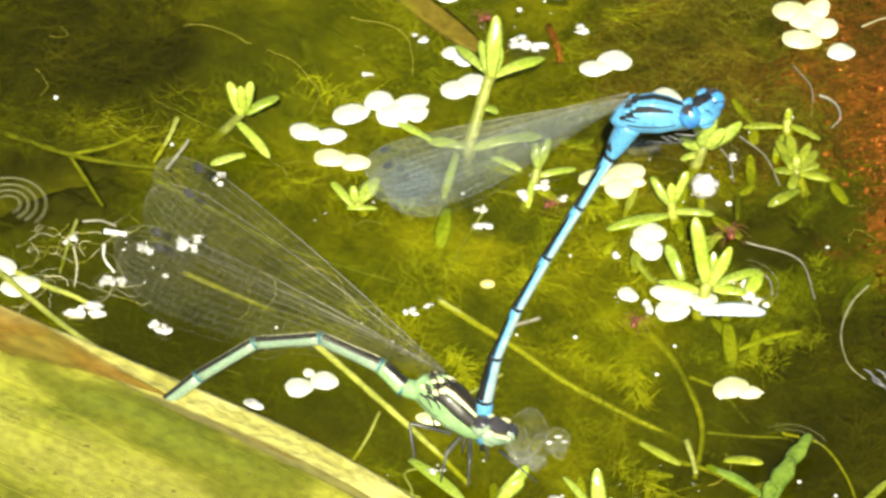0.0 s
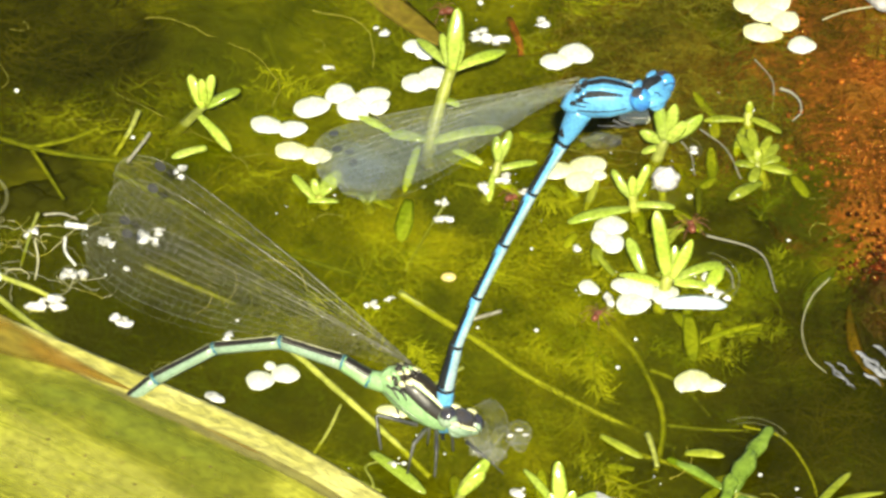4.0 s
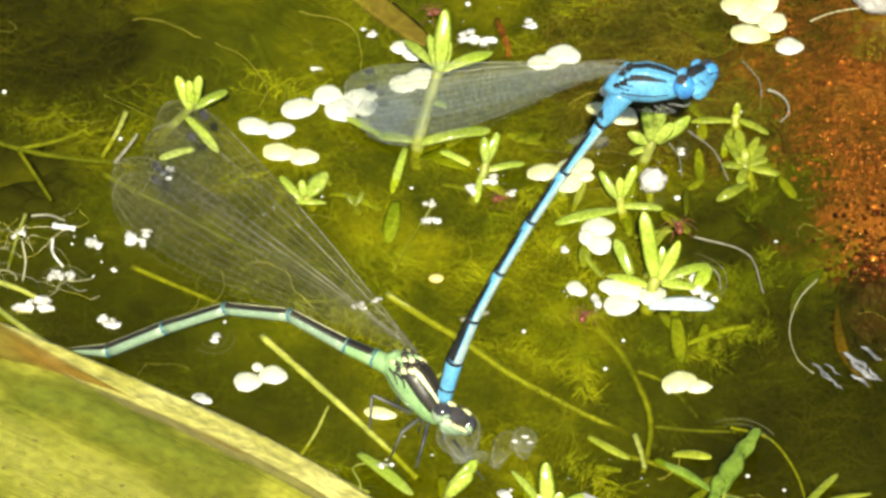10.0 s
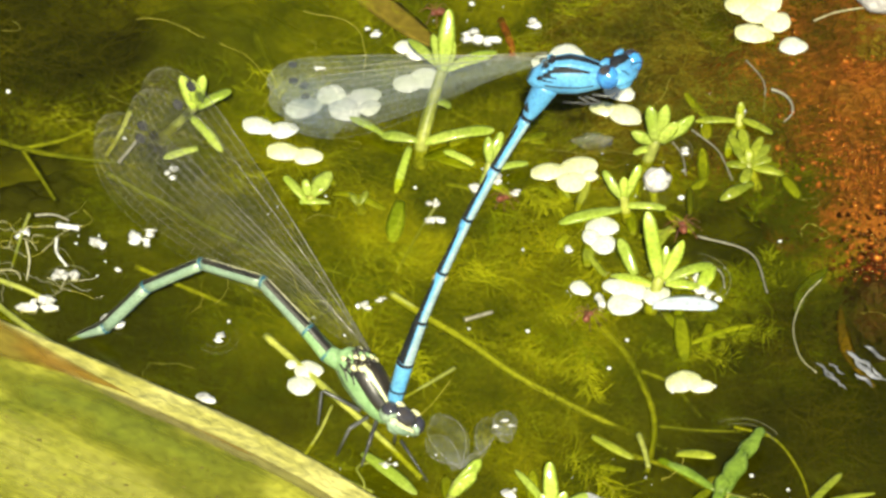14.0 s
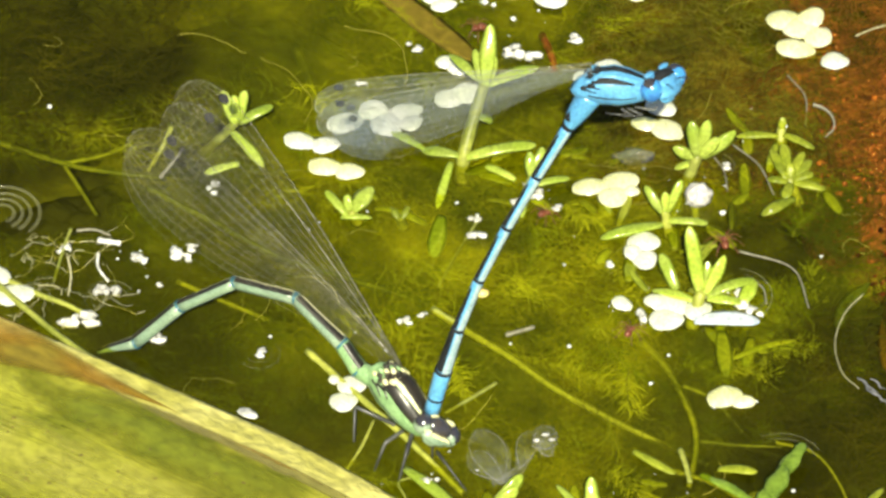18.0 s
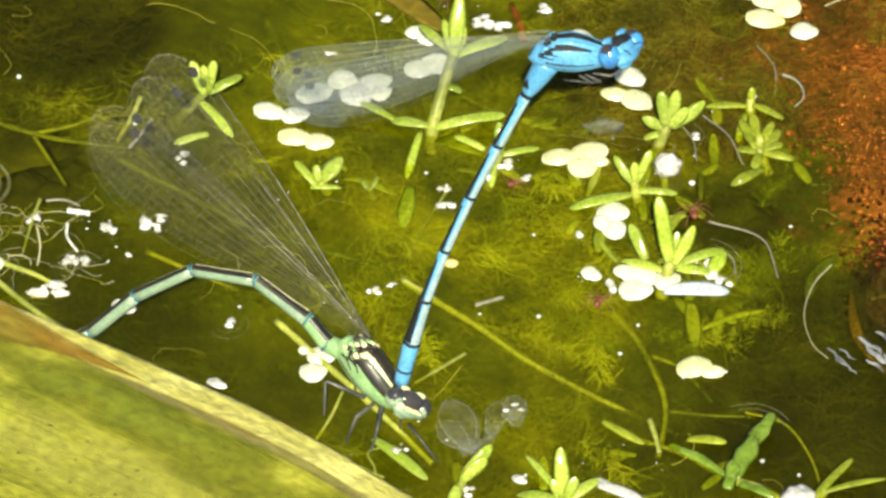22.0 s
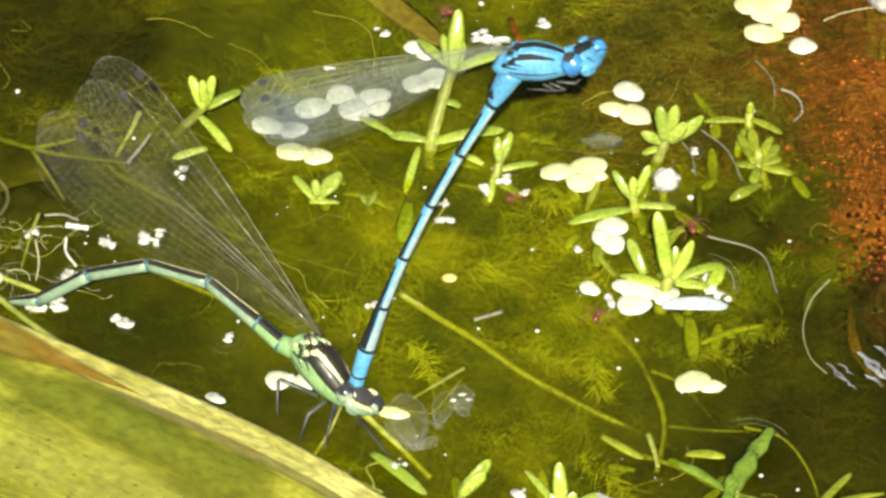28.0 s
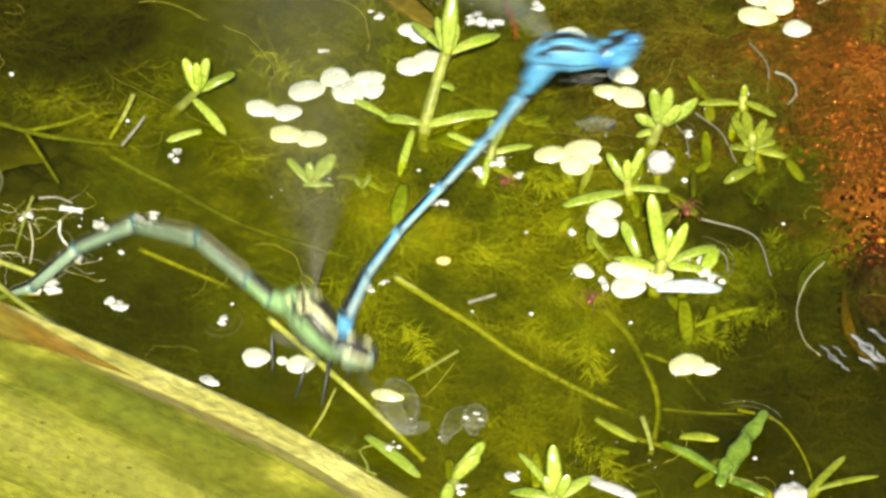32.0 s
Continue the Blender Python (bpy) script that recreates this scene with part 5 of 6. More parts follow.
# ---- damselflies ----
class Loft:
    """A body part along its own X: stations of x, half width, half height and centre height."""

    def __init__(self, stations):
        self.st = stations

    def at(self, x, phi, grow=0.0):
        st = self.st
        for a, b in zip(st, st[1:]):
            if a[0] <= x <= b[0] or b is st[-1]:
                t = min(1, max(0, (x - a[0]) / (b[0] - a[0])))
                ry, rz, zc = (a[i] + (b[i] - a[i]) * t for i in (1, 2, 3))
                p = radians(phi)
                return (x, (ry + grow) * math.sin(p), zc + (rz + grow) * math.cos(p))

    def skin(self, n=16, steps=3):
        xs = []
        for a, b in zip(self.st, self.st[1:]):
            xs += [a[0] + (b[0] - a[0]) * i / steps for i in range(steps)]
        xs.append(self.st[-1][0])
        verts = [self.at(x, 360 * k / n) for x in xs for k in range(n)]
        faces = [(i * n + k, (i + 1) * n + k, (i + 1) * n + (k + 1) % n, i * n + (k + 1) % n) for i in range(len(xs) - 1) for k in range(n)]
        faces += [tuple(range(n)), tuple(range((len(xs) - 1) * n, len(xs) * n))[::-1]]
        return verts, faces

    def stripe(self, line, wide, grow=0.05, n=6, steps=16):
        """A coloured stripe lying on the skin. line: x, phi pairs; wide: its width in degrees, at its start and end."""
        pts = []
        for (x0, p0), (x1, p1) in zip(line, line[1:]):
            pts += [(x0 + (x1 - x0) * i / steps, p0 + (p1 - p0) * i / steps) for i in range(steps)]
        pts.append(line[-1])
        verts, faces = [], []
        for i, (x, p) in enumerate(pts):
            w = wide[0] + (wide[1] - wide[0]) * i / (len(pts) - 1)
            for k in range(n + 1):
                e = abs(2 * k / n - 1)
                verts.append(self.at(x, p + w * (k / n - 0.5), grow * (1 - 0.9 * e ** 4)))
        for i in range(len(pts) - 1):
            for k in range(n):
                faces.append((i * (n + 1) + k, i * (n + 1) + k + 1, (i + 1) * (n + 1) + k + 1, (i + 1) * (n + 1) + k))
        return verts, faces


def wing_shape(length, width, first):
    """Film, veins and dark spot of one narrow-stalked wing along -X, its front edge towards +Z."""
    def edge(t):
        front = width * (0.08 + 0.34 * math.sin(min(1, t / 0.9) * math.pi / 2)) * math.sqrt(max(0, 1 - max(0, (t - 0.84) / 0.16) ** 2))
        rear = -width * (0.05 + 0.60 * (0.5 - 0.5 * math.cos(min(1, t / 0.74) * math.pi))) * math.sqrt(max(0, 1 - max(0, (t - 0.76) / 0.24) ** 2))
        return front, rear

    def place(t, frac):
        f, r = edge(min(t, 0.9995))
        return (-length * t, 0.03, r + (f - r) * frac)

    n, m = 48, 6
    verts, faces = [], []
    for i in range(n + 1):
        for k in range(m + 1):
            start = first * (1 - 0.12 * math.sin(math.pi * k / m))
            t = start + (1 - start) * (1 - (1 - i / n) ** 2.0)
            f, r = edge(t)
            verts.append((-length * t, 0.05 * math.sin(k * 2.1) * min(1, t * 4), r + (f - r) * k / m))
    for i in range(n):
        for k in range(m):
            faces.append((i * (m + 1) + k, i * (m + 1) + k + 1, (i + 1) * (m + 1) + k + 1, (i + 1) * (m + 1) + k))
    fracs = (1.0, 0.9, 0.8, 0.68, 0.56, 0.45, 0.34, 0.23, 0.12, 0.0)
    veins = []
    for j, frac in enumerate(fracs):
        start = 0.0 if j in (0, 2, 9) else 0.10 + 0.035 * ((j * 3) % 5)
        pts = [place(start + (1.0 - start) * (1 - (1 - i / 24) ** 2.0), frac) for i in range(25)]
        veins.append(tube(pts, 0.034 if j == 0 else 0.009 if j < 3 else 0.004, 0.008, 4))
    rnd = random.Random(round(length * 10))
    for j in range(9):
        count = 34 if j else 24
        for i in range(count):
            t = 0.16 + 0.82 * (i + rnd.uniform(0.2, 0.8)) / count
            a, b = place(t, fracs[j]), place(t + rnd.uniform(-0.003, 0.006), fracs[j + 1])
            veins.append(tube([a, b], 0.0045, 0.0045, 3))
    f, r = edge(0.9)
    spot = ball((-length * 0.9, 0.02, f * 0.8), (length * 0.018, 0.03, abs(f) * 0.17), 10, 6)
    return (verts, faces), joined(*veins[1:]), spot, veins[0]


def wing(parent, name, length, width, film, vein, first=0.0):
    """first: where along the wing its film begins to stand apart from that of the wing it is folded on."""
    shape, veins, spot, front = wing_shape(length, width, first)
    w = part(name, shape, film, parent, "clear veined wing")
    part("venation", veins, vein, w, "fine dark veins")
    part("leading_vein", front, COSTA, w, "pale bright leading edge")
    part("wing_spot", spot, SPOT, w, "small dark spot near the tip")
    return w


def head(parent, c, colour, cap, eye_mat, pale, k=1.0, nod=0, yaw=0):
    """A wide head with two bulging eyes, a dark crown, mouthparts and feelers."""
    h = part("head", ball((0, 0, 0), (0.95 * k, 1.55 * k, 1.0 * k), 20, 14, 0.05, 2), colour, parent)
    h.matrix_basis = pose(c[0] * MM, c[1] * MM, c[2] * MM, 0, nod, yaw)
    dark_eyes = eye_mat is EYE_DARK
    part("crown", ball((-0.02, 0, 0.36 * k), (0.88 * k, 1.42 * k, 0.78 * k) if dark_eyes else (0.72 * k, 1.2 * k, 0.72 * k), 18, 10, 0.05, 3), cap, h, "dark crown of the head")
    for s in (-1, 1):
        e = part("eye", ball((0.1, s * 1.32 * k, 0.06), (0.84 * k, 0.76 * k, 0.92 * k), 18, 12), colour if dark_eyes else eye_mat, h, "glossy bulging eye")
        low, wide = (0.26, 0.80) if dark_eyes else (0.46, 0.62)
        part("eye_cap", ball((0.04 * k, s * 1.35 * k, low * k), (wide * 1.04 * k, wide * k, 0.76 * k if dark_eyes else 0.54 * k), 16, 10), EYE_DARK, e, "dark upper half of the eye")
        part("spot", ball((-0.66 * k, s * 0.78 * k, 0.74 * k), (0.24 * k, 0.52 * k, 0.2 * k), 12, 8), pale, h, "pale spot behind the eye")
        part("antenna", tube(smooth_line([(0.6, s * 0.5, 0.5), (1.1, s * 0.75, 0.85), (1.6, s * 0.95, 0.9)], 3), 0.05, 0.02, 5), BLACK, h)
    part("brow", ball((0.80 * k, 0, 0.36 * k), (0.26 * k, 1.5 * k, 0.15 * k), 14, 8), pale, h, "pale bar across the forehead")
    part("face", ball((0.72 * k, 0, -0.2 * k), (0.56 * k, 1.3 * k, 0.58 * k), 16, 9, 0.05, 5), colour, h, "bright face")
    part("mouthparts", ball((0.68 * k, 0, -0.78 * k), (0.46 * k, 0.72 * k, 0.4 * k), 12, 8, 0.12, 6), colour, h)
    return h


def thorax(parent, cx, cz, length, ry, rz, tilt, body, dark, pale, shoulder=1.0):
    """The deep, slanting thorax with its black stripes; built along X and then set in place."""
    lo = Loft([(-length * 0.54, ry * 0.34, rz * 0.36, -0.30), (-length * 0.47, ry * 0.56, rz * 0.6, -0.22), (-length * 0.36, ry * 0.78, rz * 0.84, -0.1), (-length * 0.12, ry * 0.98, rz * 0.99, 0.0), (length * 0.14, ry * 0.97, rz * 0.9, 0),
               (length * 0.32, ry * 0.82, rz * 0.71, 0.05), (length * 0.45, ry * 0.62, rz * 0.58, 0.1), (length * 0.52, ry * 0.4, rz * 0.4, 0.12)])
    m = pose(cx, 0, cz, 0, tilt, 0)
    green = body is GREEN

    def put(geo):
        """Set in place, the rear leaning back towards the abdomen."""
        lean = 0.1 if green else 0.42
        return moved(([(x + lean * z * min(1.0, max(0.0, 0.5 - x / length)), y, z) for x, y, z in geo[0]], geo[1]), m)

    t = part("thorax", put(lo.skin(22)), body, parent)
    a, b = -length * 0.42, length * 0.44
    part("dorsal_stripe", put(lo.stripe([(a, 0), (b, 0)], (104, 46) if green else (30, 24))), dark, t, "broad black back stripe")
    for s in (-1, 1):
        if green:
            part("shoulder_stripe", put(lo.stripe([(a * 0.8, s * 68), (b, s * 60)], (26, 46), 0.05)), dark, t, "black shoulder stripe")
            part("pale_stripe", put(lo.stripe([(a * 0.7, s * 43), (b * 0.96, s * 33)], (13, 9), 0.06)), pale, t, "pale stripe between two dark ones")
            part("side_stripe", put(lo.stripe([(a * 0.8, s * 92), (a * 0.45, s * 86), (a * 0.2, s * 94)], (11, 5), 0.05)), dark, t, "short forked side mark")
            part("side_stripe", put(lo.stripe([(a * 0.95, s * 104), (a * 0.7, s * 99), (a * 0.4, s * 108)], (10, 5), 0.05)), dark, t, "short forked side mark")
            part("side_stripe", put(lo.stripe([(a * 0.85, s * 128), (b * 0.5, s * 122)], (4, 3), 0.04)), dark, t, "fine lower side line")
        else:
            part("shoulder_stripe", put(lo.stripe([(a * 0.95, s * 50), (a * 0.2, s * 48), (b * shoulder, s * 46)], (26, 6), 0.05)), dark, t, "black shoulder stripe")
            part("pale_stripe", put(lo.stripe([(a * 0.9, s * 32), (b, s * 28)], (15, 14), 0.05)), pale, t, "pale stripe between two dark ones")
            part("side_stripe", put(lo.stripe([(a, s * 74), (a * 0.55, s * 77)], (9, 3), 0.05)), dark, t, "short fine side line")
            part("side_stripe", put(lo.stripe([(a, s * 88), (a * 0.6, s * 91)], (8, 3), 0.05)), dark, t, "short fine side line")
            part("side_stripe", put(lo.stripe([(a * 0.8, s * 108), (b * 0.75, s * 96)], (6, 4), 0.05)), dark, t, "fine lower side line")
            part("side_stripe", put(lo.stripe([(a * 1.02, s * 64), (a * 0.96, s * 100)], (5, 5), 0.05)), dark, t, "fine line down the rear side")
    for i in range(30 if green else 12):
        a1, row = -78 + 26 * (i % 6), i // 6
        r = 0.17 + 0.05 * ((i * 7) % 4) / 3
        part("wing_hinge", put(ball(lo.at(-length * 0.44 + 0.30 * row, a1 + 9 * (row % 2), 0.02), (r * 1.3, r, r), 9, 6, 0.7, i)), (CREAM, dark, dark, body, dark, CREAM, dark)[(i * 3) % 7] if green else (dark, body, dark)[i % 3], t, "knobbed wing joint")
    return t


def leg(parent, pts, r=0.135):
    a, b, c = (Vector(p) for p in pts)
    part("leg", tube([a, a.lerp(b, 0.5), a.lerp(b, 0.95), b.lerp(c, 0.06), b.lerp(c, 0.5), c], r * 1.3, r * 0.5, 7, 0.12), LEG, parent)


MALE_SEG = (3.71, 3.85, 4.55, 4.95, 4.84, 4.69)
MALE_R = ((0.56, 0.62), (0.58, 0.46), (0.42, 0.38), (0.37, 0.37), (0.37, 0.38), (0.38, 0.42))


def male():
    t = thing("damselfly", "sky-blue male damselfly with black bands, clasping the female's neck", "damselfly")
    thorax(t, 2.75, 3.75, 4.8, 1.3, 1.5, 4, BLUE, BLACK, BLUE, 0.55)
    head(t, (6.0, 0, 4.3), BLUE, BLACK, EYE_BLUE, BLUE, 0.98, 3, -40)
    part("neck", tube([(4.6, 0, 3.9), (5.6, 0, 4.3)], 0.5, 0.45, 8), BLACK, t)
    st = part("abdomen_base", tube(smooth_line([(0, 0, 0), (0.4, 0, 1.0), (1.25, 0, 2.9)], 5), 0.42, 0.95, 14), BLUE, t)
    part("black_mark", tube([(-0.02, -0.18, 0.75), (0.2, -0.2, 1.45)], 0.38, 0.3, 10), BLACK, st, "black mark on the back")
    part("ring", tube([(0.0, 0, 0.05), (0.06, 0, 0.2)], 0.45, 0.46, 14), BLACK, st, "black ring")
    segs = []
    for i, (l, (ra, rb)) in enumerate(zip(MALE_SEG, MALE_R)):
        lo = Loft([(0, ra, ra, 0), (l * 0.5, (ra + rb) / 2 * 0.96, (ra + rb) / 2 * 0.96, 0), (l, rb, rb, 0)])
        s = part("abdomen_segment", lo.skin(14), BLUE, t)
        part("ring", Loft([(l - 0.20, rb + 0.025, rb + 0.025, 0), (l + 0.04, rb + 0.03, rb + 0.03, 0)]).skin(14, 1), BLACK, s, "black ring")
        if i == 0:
            part("clasper", tube(smooth_line([(0.1, -0.3, 0), (-0.5, -0.4, 0.1), (-0.8, -0.2, -0.1)], 3), 0.16, 0.08, 6), BLACK, s)
            part("clasper", tube(smooth_line([(0.1, 0.3, 0), (-0.5, 0.4, 0.1), (-0.8, 0.2, -0.1)], 3), 0.16, 0.08, 6), BLACK, s)
            part("ring", Loft([(1.1, ra + 0.03, ra + 0.03, 0), (1.28, ra + 0.03, ra + 0.03, 0)]).skin(14, 1), BLACK, s, "black ring")
        elif i == 1:
            part("dark_back", lo.stripe([(0.15, -26), (l - 0.1, -26)], (96, 80)), BLACK, s, "black back")
        else:
            part("dark_back", lo.stripe([(l * 0.02, -24), (l * 0.62, -26), (l * 0.82, -30)], (70, 24)), BLACK, s, "black streak along the back")
        if i:
            part("pale_flank", lo.stripe([(0.1, -118), (l - 0.25, -120)], (86, 74) if i < 5 else (60, 50), 0.03), FLANK, s, "pale blue-grey flank")
        segs.append(s)
    wings = [wing(t, "forewing" if i < 2 else "hindwing", 19.6 - 0.7 * (i // 2), 4.3, WING, VEIN_PALE, 0.86 * (i % 2)) for i in range(4)]
    for y in (-0.7, 0.7):
        leg(t, [(3.4, y, 2.35), (4.3, y * 1.25, 1.95), (2.3, y * 1.25, 2.0)], 0.075)
        leg(t, [(3.8, y, 2.45), (5.0, y * 1.3, 2.1), (3.6, y * 1.3, 1.85)], 0.075)
        leg(t, [(4.3, y, 2.6), (5.6, y * 1.2, 2.6), (5.9, y * 1.1, 2.9)], 0.075)
    return t, segs, wings


FEMALE_SEG = (2.25, 4.73, 5.02, 5.32, 5.05, 3.5)
FEMALE_R = ((0.65, 0.57), (0.55, 0.45), (0.45, 0.43), (0.43, 0.45), (0.47, 0.48), (0.47, 0.16))


def female():
    t = thing("damselfly", "green female damselfly with dark back, egg-laying in the pond", "damselfly")
    thorax(t, 2.3, -0.85, 5.7, 1.3, 1.68, 6, GREEN, BRONZE, CREAM)
    head(t, (5.65, -0.1, -0.25), TEAL, EYE_DARK, EYE_DARK, CREAM, 0.87, 14, -52)
    part("prothorax", ball((4.8, 0, -0.45), (0.6, 0.7, 0.7), 14, 9, 0.15, 4), CREAM, t, "cream collar behind the head")
    part("abdomen_base", tube(smooth_line([(0.8, 0, -0.95), (-0.3, 0, -1.5), (-1.27, 0, -1.97)], 4), 0.82, 0.66, 14), GREEN, t)
    segs = []
    for i, (l, (ra, rb)) in enumerate(zip(FEMALE_SEG, FEMALE_R)):
        lo = Loft([(-l, rb, rb * 1.05, 0), (-l * 0.5, (ra + rb) / 2 * 0.95, (ra + rb) / 2, 0), (0, ra, ra * 1.05, 0)])
        s = part("abdomen_segment", lo.skin(14), TEAL if i else GREEN, t)
        part("dark_back", lo.stripe([(-l + 0.12, -24), (-0.1, -27)], (72, 64)), BRONZE, s, "black back stripe")
        if i:
            part("pale_line", lo.stripe([(-l + 0.2, 14), (-0.3, 14)], (24, 20), 0.05), CREAM, s, "pale line along the back")
        part("ring", Loft([(-0.04, ra + 0.03, ra * 1.05 + 0.03, 0), (0.13, ra + 0.035, ra * 1.05 + 0.035, 0)]).skin(14, 1), RING, s, "blue ring")
        segs.append(s)
    wings = [wing(t, "forewing" if i < 2 else "hindwing", 25.2 - 0.6 * (i % 2), 5.0, WING_THIN, VEIN, 0.84 * (i % 2)) for i in range(4)]
    for y in (-1.0, 1.0):
        leg(t, [(3.4, y * 0.8, -2.2), (0.6, y * 2.0, -2.9), (2.4, y * 2.6, -4.6)])
        leg(t, [(4.1, y * 0.8, -2.0), (4.0, y * 2.2, -2.9), (4.9, y * 2.6, -4.9)])
        leg(t, [(4.7, y * 0.8, -1.6), (5.7, y * 2.0, -2.5), (6.6, y * 2.4, -3.9)])
    leg(t, [(6.9, -0.9, -0.9), (8.2, -1.2, -0.8), (10.4, -1.2, -1.0)], 0.09)
    return t, segs, wings


MALE, MALE_PARTS, MALE_WINGS = male()
FEMALE, FEMALE_PARTS, FEMALE_WINGS = female()


def shed_skin(flaps, label):
    """A clear, creased scrap of shed insect skin that floats beside the female, with pale lines for the highlights
    along its edges.
    """
    t = thing("shed_skin", label, "shed skin")
    rnd = random.Random(len(label))
    for a, b, w in flaps:
        verts, faces = leaf(a, b, w, 0.06, 0.1, (0, -0.6, 0.8), 0.45, wave=0.1)
        part("flap", (verts[:91], [f for k, f in enumerate(faces[:84]) if k % 7 < 4]), SKIN, t, "one clear sheet of skin")
        a, b = Vector(a), Vector(b)
        side = (b - a).cross(Vector((0, -0.7, 0.7))).normalized() * w * 0.5
        for k in (0.97, -0.95):
            part("crease", tube(smooth_line([a, a.lerp(b, 0.4) + side * k * 0.9, a.lerp(b, 0.75) + side * k, b + side * k * 0.1], 5), 0.02, 0.01, 5), HAIR, t, "pale line for the highlight on the skin edge")
    return t


SKIN_A = shed_skin([((0, 0, 0.2), (1.0, 4.2, 1.8), 2.7), ((0.3, 0.3, 0.2), (-0.7, 3.2, 1.2), 1.8), ((0.2, 0.2, 0.15), (2.0, 0.2, 0.3), 0.8)], "clear shed insect skin beside the female's head")
SKIN_B = shed_skin([((0, 0, 0.2), (0.8, 3.0, 1.0), 1.4), ((0.9, 1.8, 0.6), (2.6, 3.0, 1.0), 1.7), ((1.3, 1.6, 0.5), (2.4, 1.9, 0.6), 1.3)], "crumpled clear skin with bright glints")
# white beads modelled in place of bright glints on the skin
for k, (x, y) in enumerate(((1.9, 2.8), (2.3, 2.3), (1.2, 2.2))):
    part("glint", ball((x, y, 0.8), (0.24, 0.12, 0.1), 12, 8, 0.9, 2 + k), DEBRIS, SKIN_B, "white bead for a wet glint")


# ---- what moves ----
def in_plane(origin, e1, e2, angle):
    """A pose at origin whose X points angle degrees up from e1 in the plane of e1 and e2."""
    c, s = math.cos(radians(angle)), math.sin(radians(angle))
    x, z = e1 * c + e2 * s, e2 * c - e1 * s
    y = z.cross(x)
    m = Matrix((x, y, z)).transposed().to_4x4()
    m.translation = origin * MM
    return m


WING_FAN = (-1.5, 1.0, 4.0, 6.5)


